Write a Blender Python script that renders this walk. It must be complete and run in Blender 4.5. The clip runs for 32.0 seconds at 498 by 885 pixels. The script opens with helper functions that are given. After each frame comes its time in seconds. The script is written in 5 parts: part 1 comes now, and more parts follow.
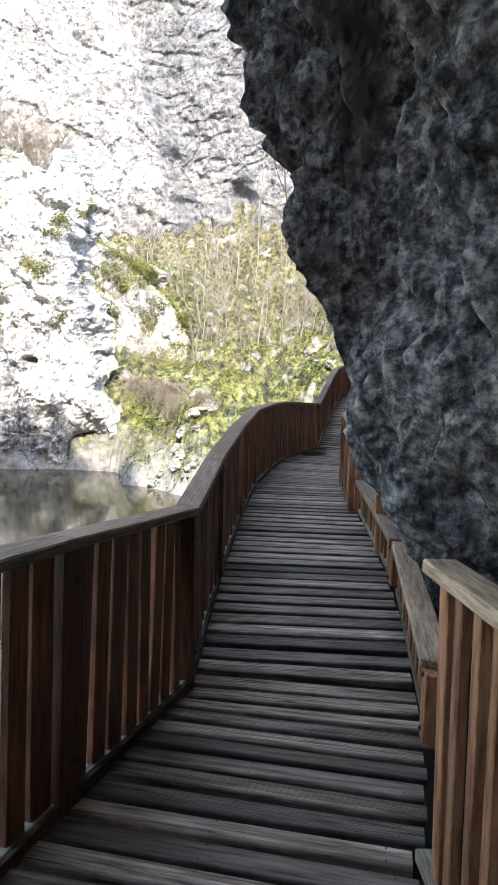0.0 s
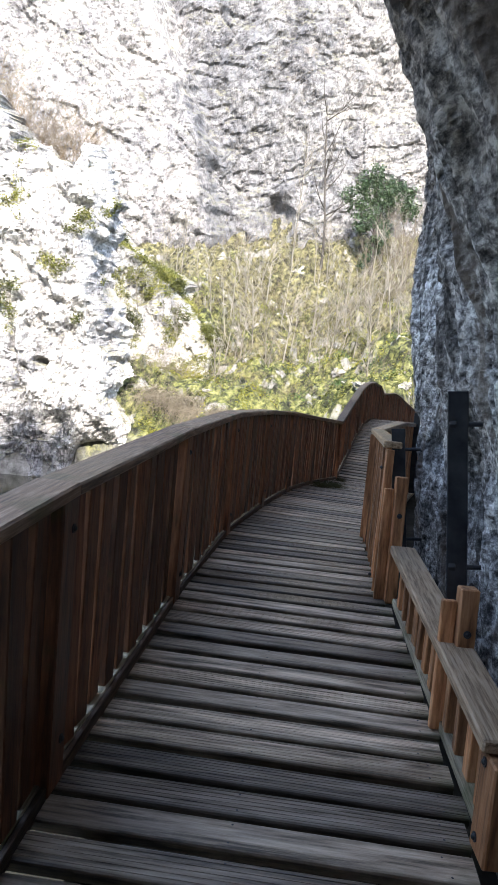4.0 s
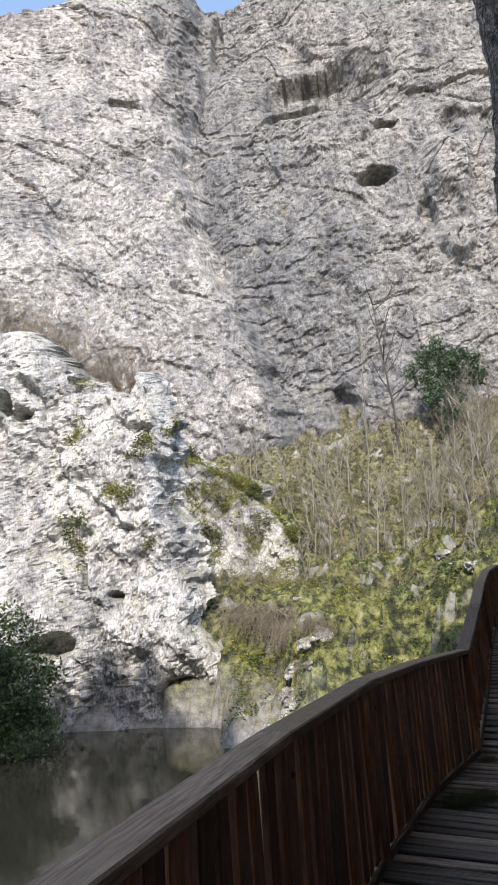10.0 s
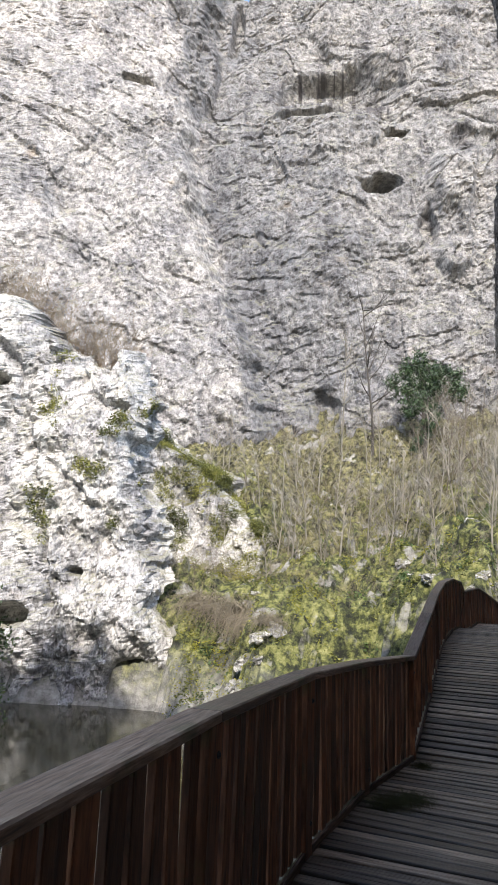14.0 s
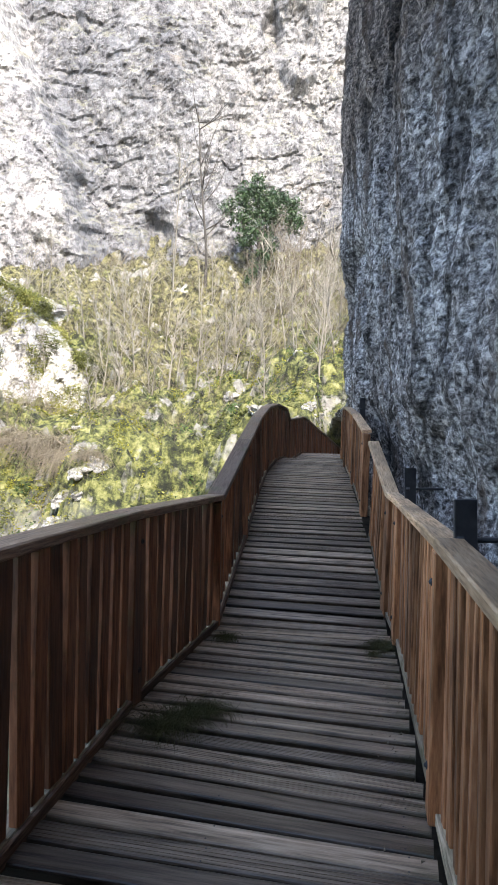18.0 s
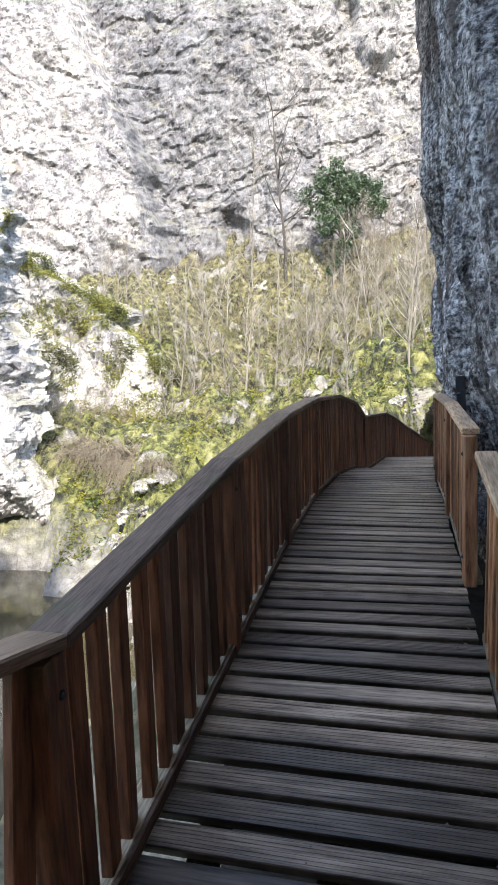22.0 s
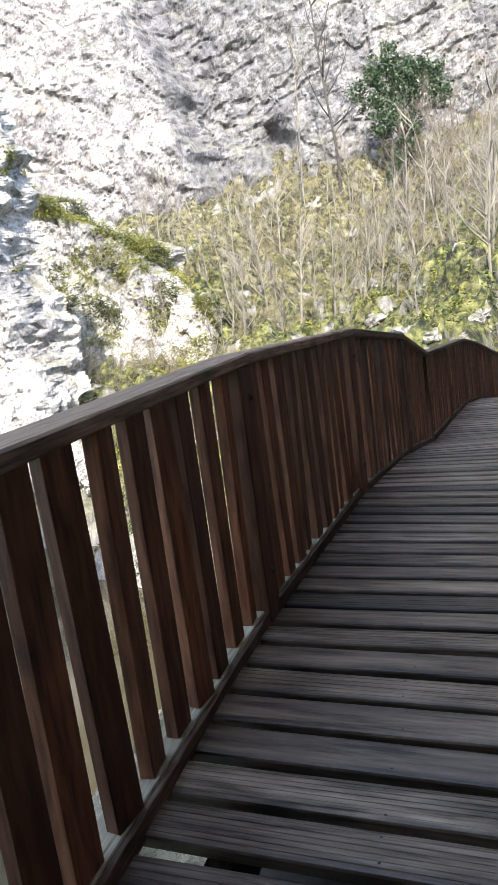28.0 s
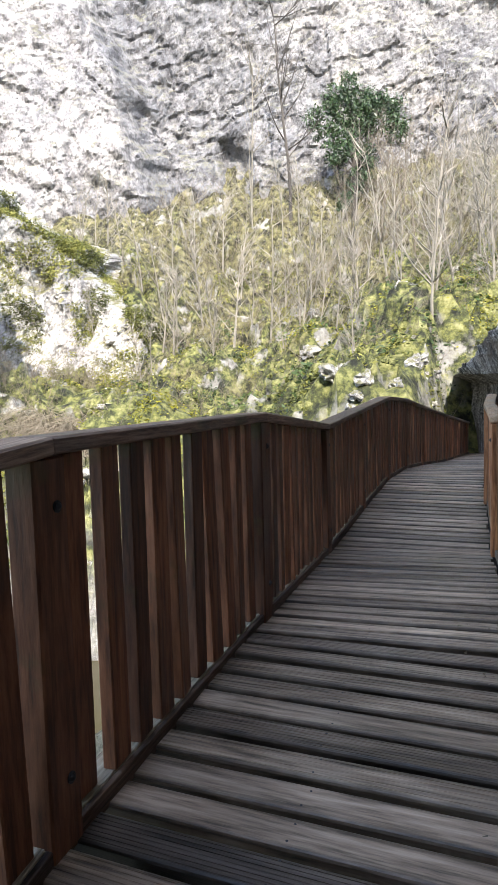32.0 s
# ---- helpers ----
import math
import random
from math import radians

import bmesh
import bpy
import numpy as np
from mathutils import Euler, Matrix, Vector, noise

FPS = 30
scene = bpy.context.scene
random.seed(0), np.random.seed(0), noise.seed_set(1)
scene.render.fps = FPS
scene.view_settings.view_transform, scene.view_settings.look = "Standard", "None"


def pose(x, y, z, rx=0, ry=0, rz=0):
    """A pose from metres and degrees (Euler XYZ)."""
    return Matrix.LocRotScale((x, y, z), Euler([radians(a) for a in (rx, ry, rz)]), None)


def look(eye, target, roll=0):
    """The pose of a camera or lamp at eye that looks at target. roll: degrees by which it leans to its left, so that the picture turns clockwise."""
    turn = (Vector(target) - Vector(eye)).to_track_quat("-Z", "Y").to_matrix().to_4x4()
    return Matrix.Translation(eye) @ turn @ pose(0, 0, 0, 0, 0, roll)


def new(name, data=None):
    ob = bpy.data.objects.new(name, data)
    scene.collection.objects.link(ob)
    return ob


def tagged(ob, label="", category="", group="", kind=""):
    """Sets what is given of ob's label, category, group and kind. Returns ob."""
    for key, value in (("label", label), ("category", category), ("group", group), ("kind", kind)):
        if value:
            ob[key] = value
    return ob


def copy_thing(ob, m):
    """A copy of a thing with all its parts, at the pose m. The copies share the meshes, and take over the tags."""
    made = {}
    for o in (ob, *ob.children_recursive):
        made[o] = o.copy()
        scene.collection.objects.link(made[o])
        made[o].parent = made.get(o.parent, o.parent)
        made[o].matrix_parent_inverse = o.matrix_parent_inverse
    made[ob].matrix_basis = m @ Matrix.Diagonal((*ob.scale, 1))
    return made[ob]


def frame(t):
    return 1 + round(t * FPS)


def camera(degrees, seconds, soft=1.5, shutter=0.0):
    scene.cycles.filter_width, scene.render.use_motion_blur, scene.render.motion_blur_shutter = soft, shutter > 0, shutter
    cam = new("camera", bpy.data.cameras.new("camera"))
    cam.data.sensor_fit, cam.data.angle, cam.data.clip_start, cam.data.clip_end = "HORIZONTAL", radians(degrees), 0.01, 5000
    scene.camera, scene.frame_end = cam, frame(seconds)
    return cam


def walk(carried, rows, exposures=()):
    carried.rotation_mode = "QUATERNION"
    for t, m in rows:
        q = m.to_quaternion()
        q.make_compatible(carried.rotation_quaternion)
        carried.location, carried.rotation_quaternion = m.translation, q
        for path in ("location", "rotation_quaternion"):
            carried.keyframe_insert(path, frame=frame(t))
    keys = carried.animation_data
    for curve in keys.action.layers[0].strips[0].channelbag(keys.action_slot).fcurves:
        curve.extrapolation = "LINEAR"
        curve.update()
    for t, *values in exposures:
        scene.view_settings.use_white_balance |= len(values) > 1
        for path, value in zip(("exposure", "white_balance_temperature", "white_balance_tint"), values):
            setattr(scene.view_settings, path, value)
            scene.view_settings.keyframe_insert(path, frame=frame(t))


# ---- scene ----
cam = camera(40.6, 32.0, soft=0.8)
PATH = [
    (0, (-0.339, -0.5, 1.877), (-0.303, 1.487, 1.657), 1.5),
    (0.5, (-0.333, -0.114, 1.874), (-0.456, 1.869, 1.648), 1.5),
    (1, (-0.312, 0.318, 1.856), (-0.412, 2.302, 1.623), 1.8),
    (1.5, (-0.203, 0.778, 1.822), (-0.317, 2.761, 1.589), 2.1),
    (2, (-0.232, 1.13, 1.775), (-0.38, 3.112, 1.552), 3.5),
    (2.5, (-0.204, 1.5, 1.743), (-0.252, 3.488, 1.529), 5.9),
    (4.5, (0.221, 3.276, 1.475), (0.192, 5.271, 1.339), 5.1),
    (5, (0.264, 3.793, 1.437), (0.264, 5.79, 1.332), 4.0),
    (5.5, (0.368, 4.362, 1.457), (0.408, 6.361, 1.398), 1.3),
    (6, (0.391, 4.815, 1.522), (0.455, 6.814, 1.485), 1.8),
    (6.5, (0.429, 5.22, 1.597), (0.589, 7.214, 1.596), 2.4),
    (7, (0.532, 5.627, 1.646), (0.678, 7.621, 1.695), 2.1),
    (7.5, (0.547, 6.027, 1.636), (0.633, 8.023, 1.721), 2.6),
    (8, (0.625, 6.32, 1.717), (0.645, 8.311, 1.901), 0.6),
    (8.5, (0.647, 6.571, 1.803), (0.403, 8.538, 2.068), -2.2),
    (9, (0.613, 6.811, 1.827), (0.298, 8.758, 2.153), -2.0),
    (9.5, (0.613, 7.021, 1.863), (0.296, 8.958, 2.246), -3.2),
    (10, (0.629, 7.159, 1.911), (0.312, 9.088, 2.335), -4.0),
    (10.5, (0.63, 7.187, 1.909), (0.311, 9.112, 2.35), -4.0),
    (11, (0.623, 7.198, 1.922), (0.24, 9.106, 2.384), -3.3),
    (11.5, (0.621, 7.184, 1.932), (0.226, 9.082, 2.422), -2.4),
    (12, (0.624, 7.164, 1.941), (0.23, 9.057, 2.453), -2.1),
    (12.5, (0.635, 7.146, 1.944), (0.25, 9.037, 2.468), -1.9),
    (13, (0.663, 7.158, 1.934), (0.318, 9.057, 2.459), -1.5),
    (13.5, (0.672, 7.205, 1.904), (0.393, 9.125, 2.39), 1.4),
    (15.5, (0.673, 7.533, 1.713), (0.552, 9.529, 1.756), 0.3),
    (16, (0.689, 7.871, 1.72), (0.783, 9.869, 1.684), 0.5),
    (16.5, (0.83, 8.304, 1.7), (0.939, 10.301, 1.643), -0.6),
    (17, (0.819, 8.819, 1.674), (0.985, 10.811, 1.608), 2.3),
    (17.5, (0.959, 9.273, 1.667), (1.198, 11.257, 1.602), 2.6),
    (18, (1.115, 9.76, 1.696), (1.363, 11.743, 1.634), 1.4),
    (18.5, (1.191, 10.266, 1.725), (1.458, 12.247, 1.666), 3.9),
    (19, (1.434, 10.677, 1.686), (1.688, 12.66, 1.629), -5.8),
    (19.5, (1.531, 11.058, 1.69), (1.74, 13.046, 1.649), -2.7),
    (20, (1.598, 11.508, 1.7), (1.756, 13.501, 1.649), 1.5),
    (20.5, (1.803, 11.965, 1.701), (1.85, 13.964, 1.638), 0.4),
    (21, (1.841, 12.407, 1.683), (1.799, 14.406, 1.621), 1.1),
    (21.5, (1.968, 12.814, 1.717), (1.938, 14.813, 1.656), 3.1),
    (22, (2.166, 13.268, 1.696), (2.134, 15.267, 1.637), -1.1),
    (22.5, (2.209, 13.741, 1.662), (2.073, 15.736, 1.613), -1.2),
    (23, (2.4, 14.154, 1.619), (2.303, 16.151, 1.569), -3.0),
    (23.5, (2.551, 14.573, 1.615), (2.482, 16.571, 1.568), -3.2),
    (24, (2.624, 15.061, 1.564), (2.558, 17.06, 1.529), -1.8),
    (24.5, (2.77, 15.502, 1.491), (2.758, 17.502, 1.495), -0.3),
    (26.5, (2.96, 16.981, 1.756), (2.965, 18.981, 1.74), -0.0),
    (27, (3.046, 17.309, 1.816), (2.986, 19.299, 1.626), -6.0),
    (27.5, (3.121, 17.623, 1.875), (2.824, 19.591, 1.676), -11.3),
    (28, (3.15, 17.959, 1.912), (2.866, 19.925, 1.679), -7.1),
    (28.5, (3.27, 18.245, 1.923), (2.976, 20.209, 1.683), -6.5),
    (29, (3.309, 18.559, 2.012), (3.04, 20.526, 1.775), -3.1),
    (29.5, (3.378, 18.885, 2.074), (3.207, 20.865, 1.851), -1.6),
    (30, (3.518, 19.208, 2.109), (3.33, 21.19, 1.914), -2.4),
    (30.5, (3.579, 19.519, 2.134), (3.415, 21.504, 1.95), -2.9),
    (31, (3.682, 19.892, 2.155), (3.584, 21.881, 1.973), -0.7),
    (31.5, (3.812, 20.309, 2.157), (3.705, 22.297, 1.973), -2.9),
    (32, (3.825, 20.765, 2.181), (3.728, 22.753, 1.988), -1.8),
]
walk(cam, [(t, look(eye, target, roll)) for t, eye, target, roll in PATH],
     [(t, stops, 6950, 11) for t, stops in ((0.0, 2.75), (2.5, 2.7), (4.5, 2.65), (7.0, 2.5), (8.0, 2.15), (9.0, 1.6), (13.0, 1.57), (13.5, 1.68),
      (15.5, 2.05), (17.0, 2.5), (19.0, 2.5), (24.5, 2.45), (27.0, 2.6), (28.0, 2.52), (32.0, 2.52))])

# ---- light: a clear sky, and a sun that stands behind, over the cliff at the start of the walk ----
SUN_EL, SUN_AZ = radians(40), math.atan2(0.10, -1.0)      # azimuth from +y towards +x
sun_dir = Vector((math.sin(SUN_AZ) * math.cos(SUN_EL), math.cos(SUN_AZ) * math.cos(SUN_EL), math.sin(SUN_EL)))
sun = new("sun", bpy.data.lights.new("sun", "SUN"))
sun.data.energy, sun.data.angle, sun.data.color = 2.0, radians(0.53), (1.0, 0.965, 0.92)
sun.matrix_world = look(sun_dir * 100, (0, 0, 0))
world = bpy.data.worlds.new("sky")
scene.world = world
world.use_nodes = True
wn = world.node_tree.nodes
sky = wn.new("ShaderNodeTexSky")
sky.sky_type, sky.sun_disc, sky.sun_elevation, sky.sun_rotation = "NISHITA", False, SUN_EL, SUN_AZ
world.node_tree.links.new(sky.outputs[0], wn["Background"].inputs[0])
wn["Background"].inputs[1].default_value = 0.15


# ---- noise on arrays ----
def vnoise(x, y, z=0.0, seed=0):
    """Smooth value noise, -1 to 1, on arrays."""
    x, y, z = np.broadcast_arrays(np.asarray(x, float), np.asarray(y, float), np.asarray(z, float))
    xi, yi, zi = np.floor(x).astype(np.int64), np.floor(y).astype(np.int64), np.floor(z).astype(np.int64)
    u, v, w = x - xi, y - yi, z - zi
    u, v, w = u * u * (3 - 2 * u), v * v * (3 - 2 * v), w * w * (3 - 2 * w)

    def h(a, b, c):
        n = (a * 374761393 + b * 668265263 + c * 2147483647 + seed * 974711) & 0xFFFFFFFF
        n = ((n ^ (n >> 13)) * 1274126177) & 0xFFFFFFFF
        return ((n ^ (n >> 16)) & 0xFFFF) / 32767.5 - 1.0
    r = 0
    for da in (0, 1):
        for db in (0, 1):
            for dc in (0, 1):
                r = r + h(xi + da, yi + db, zi + dc) * np.where(da, u, 1 - u) * np.where(db, v, 1 - v) * np.where(dc, w, 1 - w)
    return r


def fbm(x, y, z=0.0, octaves=4, seed=0, rough=0.5):
    r, amp, f = 0, 1.0, 1.0
    for o in range(octaves):
        r = r + amp * vnoise(x * f, y * f, z * f, seed + o * 17)
        amp, f = amp * rough, f * 2.03
    return r


def ridged(x, y, z=0.0, octaves=4, seed=0):
    r, amp, f = 0, 1.0, 1.0
    for o in range(octaves):
        r = r + amp * (1 - 2 * np.abs(vnoise(x * f, y * f, z * f, seed + o * 31)))
        amp, f = amp * 0.5, f * 2.1
    return r


def smooth(a, b, x):
    t = np.clip((np.asarray(x, float) - a) / (b - a), 0, 1)
    return t * t * (3 - 2 * t)


# ---- the plan: edges and height of the boardwalk along y ----
LY = [-6.0, 0.6, 2.4, 3.3, 4.3, 5.4, 6.6, 8.8, 11.1, 12.4, 14.2, 15.2, 17.0, 18.8, 19.9, 21.4, 22.5, 24.1, 26.3, 27.6, 29.4, 31.1, 33.0, 36.0, 45.0]
LX = [-2.0, -1.35, -0.80, -0.54, -0.46, -0.37, -0.24, 0.0, 0.43, 0.70, 1.22, 1.61, 2.05, 2.42, 2.66, 2.99, 3.30, 3.74, 4.23, 4.62, 5.2, 5.75, 6.4, 7.5, 10.6]
RY = [-6.0, 1.65, 2.0, 2.8, 3.8, 4.8, 6.0, 7.0, 8.9, 10.06, 12.0, 14.4, 16.1, 18.3, 19.8, 21.55, 24.8, 26.0, 28.0, 30.8, 33.0, 36.0, 45.0]
RX = [0.22, 0.26, 0.42, 0.62, 0.80, 0.90, 0.97, 0.98, 1.10, 1.50, 2.06, 2.77, 3.15, 3.61, 3.92, 4.28, 5.10, 5.41, 5.95, 6.85, 7.6, 8.85, 12.2]
ZY = [-6.0, -0.5, 1.1, 3.3, 4.7, 6.9, 8.8, 12.0, 15.2, 16.9, 18.5, 20.2, 22.3, 23.8, 25.2, 26.5, 28.0, 29.5, 31.0, 33.0, 36.0, 45.0]
ZZ = [0.45, 0.37, 0.25, 0.0, 0.155, 0.30, 0.30, 0.20, 0.02, 0.41, 0.65, 0.85, 0.97, 0.96, 0.82, 0.68, 0.75, 0.80, 0.72, 0.5, 0.15, -0.75]


def left_x(y):
    return np.interp(y, LY, LX)


def right_x(y):
    return np.interp(y, RY, RX)


def deck_z(y):
    return np.interp(y, ZY, ZZ)


WATER = -6.0


# ---- materials ----
def material(name):
    m = bpy.data.materials.new(name)
    m.use_nodes = True
    return m, m.node_tree.nodes, m.node_tree.links, m.node_tree.nodes["Principled BSDF"]


def texture(nodes, links, vec, scale, detail=4.0, rough=0.55, stretch=(1, 1, 1), kind="noise", turn=0.0):
    mp = nodes.new("ShaderNodeMapping")
    if turn:
        spin = nodes.new("ShaderNodeMapping")
        spin.inputs["Rotation"].default_value = (0, radians(turn), 0)
        links.new(vec, spin.inputs["Vector"])
        vec = spin.outputs["Vector"]
    mp.inputs["Scale"].default_value = stretch
    links.new(vec, mp.inputs["Vector"])
    if kind == "noise":
        n = nodes.new("ShaderNodeTexNoise")
        n.inputs["Scale"].default_value, n.inputs["Detail"].default_value, n.inputs["Roughness"].default_value = scale, detail, rough
        out = n.outputs["Fac"]
    else:
        n = nodes.new("ShaderNodeTexVoronoi")
        n.feature = kind
        n.inputs["Scale"].default_value = scale
        out = n.outputs["Distance"]
    links.new(mp.outputs["Vector"], n.inputs["Vector"])
    return out


def ramp(nodes, links, fac, stops):
    r = nodes.new("ShaderNodeValToRGB")
    while len(r.color_ramp.elements) < len(stops):
        r.color_ramp.elements.new(0.5)
    for e, (p, c) in zip(r.color_ramp.elements, stops):
        e.position, e.color = p, (*c, 1) if len(c) == 3 else c
    links.new(fac, r.inputs["Fac"])
    return r.outputs["Color"]


def mixed(nodes, links, fac, a, b, mode="MIX"):
    m = nodes.new("ShaderNodeMix")
    m.data_type, m.blend_type = "RGBA", mode
    for sock, v in ((m.inputs["Factor"], fac), (m.inputs["A"], a), (m.inputs["B"], b)):
        if isinstance(v, (int, float)):
            sock.default_value = v
        elif isinstance(v, tuple):
            sock.default_value = (*v, 1)
        else:
            links.new(v, sock)
    return m.outputs["Result"]


def bumped(nodes, links, bsdf, height, strength, dist, base=None):
    b = nodes.new("ShaderNodeBump")
    b.inputs["Strength"].default_value, b.inputs["Distance"].default_value = strength, dist
    links.new(height, b.inputs["Height"])
    if base is not None:
        links.new(base, b.inputs["Normal"])
    links.new(b.outputs["Normal"], bsdf.inputs["Normal"])
    return b.outputs["Normal"]


def toned(nodes, links, col, fac, stops):
    """The colour, multiplied by greys picked from a pattern."""
    return mixed(nodes, links, 1.0, col, ramp(nodes, links, fac, [(p, c if isinstance(c, tuple) else (c, c, c)) for p, c in stops]), "MULTIPLY")


def summed(nodes, links, a, k, b):
    """a * k + b"""
    m = nodes.new("ShaderNodeMath")
    m.operation = "MULTIPLY_ADD"
    for sock, v in zip(m.inputs, (a, k, b)):
        if isinstance(v, (int, float)):
            sock.default_value = v
        else:
            links.new(v, sock)
    return m.outputs[0]


def span(nodes, links, value, lo, hi):
    mr = nodes.new("ShaderNodeMapRange")
    mr.inputs["From Min"].default_value, mr.inputs["From Max"].default_value = lo, hi
    links.new(value, mr.inputs["Value"])
    return mr.outputs["Result"]


def wood(name, dark, mid, light, rough=0.75, along=(1, 14, 14), grain=6.0, moss=0.0, vary=0.35):
    """Weathered timber; the grain runs along the piece's own x."""
    m, n, l, b = material(name)
    tc, info = n.new("ShaderNodeTexCoord"), n.new("ShaderNodeObjectInfo")
    shift = n.new("ShaderNodeVectorMath")
    shift.operation = "MULTIPLY_ADD"
    l.new(info.outputs["Random"], shift.inputs[0])
    shift.inputs[1].default_value = (37, 53, 71)
    l.new(tc.outputs["Object"], shift.inputs[2])
    v = shift.outputs[0]
    g = texture(n, l, v, grain, 5, 0.65, along)
    big = texture(n, l, v, 1.3, 3, 0.5, (0.8, 2.5, 2.5))
    col = ramp(n, l, g, [(0.35, dark), (0.5, mid), (0.67, light)])
    tone = ramp(n, l, big, [(0.34, (0.5, 0.48, 0.46)), (0.5, (0.95, 0.94, 0.92)), (0.66, (1.2, 1.16, 1.12))])
    col = mixed(n, l, 1.0, col, tone, "MULTIPLY")
    own = ramp(n, l, info.outputs["Random"], [(0.0, (1 - vary * 1.3, 1 - vary * 1.3, 1 - vary * 1.25)), (0.45, (0.95, 0.93, 0.92)), (0.8, (1 + vary * 0.5, 1 + vary * 0.38, 1 + vary * 0.3)), (1.0, (1 + vary * 1.1, 1 + vary * 1.05, 1 + vary))])
    col = mixed(n, l, 1.0, col, own, "MULTIPLY")
    knots = texture(n, l, v, 2.2, 2, 0.5, (0.8, 2.4, 0.0), "F1")
    kn = ramp(n, l, knots, [(0.03, (0.85, 0.85, 0.85)), (0.06, (0.45, 0.45, 0.45)), (0.11, (0, 0, 0))])
    col = mixed(n, l, kn, col, tuple(c * 0.35 for c in dark))
    if moss:
        mo = texture(n, l, tc.outputs["Object"], 3.0, 4, 0.6)
        col = mixed(n, l, ramp(n, l, mo, [(0.62 - moss * 0.2, (0, 0, 0)), (0.75, (0.7, 0.7, 0.7))]), col, (0.06, 0.075, 0.02))
    l.new(col, b.inputs["Base Color"])
    l.new(ramp(n, l, big, [(0.36, (rough - 0.1,) * 3), (0.64, (rough + 0.18,) * 3)]), b.inputs["Roughness"])
    bumped(n, l, b, g, 0.55, 0.006)
    return m


M_DECK = wood("weathered_deck_timber", (0.10, 0.077, 0.056), (0.385, 0.308, 0.238), (0.64, 0.545, 0.442), 0.42, (1, 9, 9), 4.0, vary=0.55, moss=0.1)


def wet_stretch(m, y0, y1, dark=(0.50, 0.48, 0.46), gloss=0.34):
    """Damp, darker boards on one stretch of the walk, with a ragged edge."""
    n, l, b = m.node_tree.nodes, m.node_tree.links, m.node_tree.nodes["Principled BSDF"]
    spot = n.new("ShaderNodeNewGeometry").outputs["Position"]
    at = n.new("ShaderNodeSeparateXYZ")
    l.new(spot, at.inputs[0])
    along = summed(n, l, texture(n, l, spot, 1.4, 5, 0.65), 1.8, at.outputs["Y"])
    wet = ramp(n, l, span(n, l, along, y0, y1), [(0.0, (0, 0, 0)), (0.25, (1, 1, 1)), (0.7, (1, 1, 1)), (1.0, (0, 0, 0))])
    col, rough = b.inputs["Base Color"].links[0].from_socket, b.inputs["Roughness"].links[0].from_socket
    l.new(mixed(n, l, wet, col, mixed(n, l, 1.0, col, dark, "MULTIPLY")), b.inputs["Base Color"])
    l.new(mixed(n, l, wet, rough, (gloss,) * 3), b.inputs["Roughness"])


wet_stretch(M_DECK, 20.2, 22.3, (0.72, 0.70, 0.68))
wet_stretch(M_DECK, 8.0, 30.0, (0.62, 0.61, 0.60), 0.40)


def dark_edges(m):
    """Darkens each board towards its long edges, along a ragged line."""
    n, l, b = m.node_tree.nodes, m.node_tree.links, m.node_tree.nodes["Principled BSDF"]
    v = n.new("ShaderNodeTexCoord").outputs["Object"]
    at = n.new("ShaderNodeSeparateXYZ")
    l.new(v, at.inputs[0])
    off = n.new("ShaderNodeMath")
    off.operation = "ABSOLUTE"
    l.new(at.outputs["Y"], off.inputs[0])
    spot = n.new("ShaderNodeNewGeometry").outputs["Position"]
    edge = summed(n, l, texture(n, l, spot, 7.0, 5, 0.65), 0.034, off.outputs[0])
    l.new(toned(n, l, b.inputs["Base Color"].links[0].from_socket, span(n, l, edge, 0.055, 0.085), [(0.0, 1.0), (0.5, (0.62, 0.62, 0.60)), (1.0, (0.26, 0.26, 0.24))]), b.inputs["Base Color"])


dark_edges(M_DECK)
M_RAIL = wood("brown_stained_timber", (0.070, 0.026, 0.012), (0.175, 0.070, 0.032), (0.275, 0.122, 0.062), 0.5, (1, 9, 9), 4.0, moss=0.12, vary=0.4)
M_RAIL_TOP = wood("weathered_brown_timber", (0.09, 0.056, 0.038), (0.22, 0.145, 0.10), (0.35, 0.26, 0.195), 0.5, moss=0.3)
M_RIGHT = wood("orange_brown_timber", (0.17, 0.072, 0.030), (0.39, 0.180, 0.080), (0.55, 0.29, 0.15), 0.55, (1, 9, 9), 4.0)
M_RIGHT_TOP = wood("tan_worn_timber", (0.20, 0.125, 0.072), (0.47, 0.33, 0.205), (0.63, 0.48, 0.34), 0.5)
M_KICK = wood("dark_kick_board", (0.03, 0.017, 0.011), (0.085, 0.050, 0.033), (0.15, 0.10, 0.07), 0.7)
M_SILL = wood("dusty_timber", (0.16, 0.135, 0.095), (0.33, 0.285, 0.205), (0.45, 0.40, 0.31), 0.85, moss=0.55)


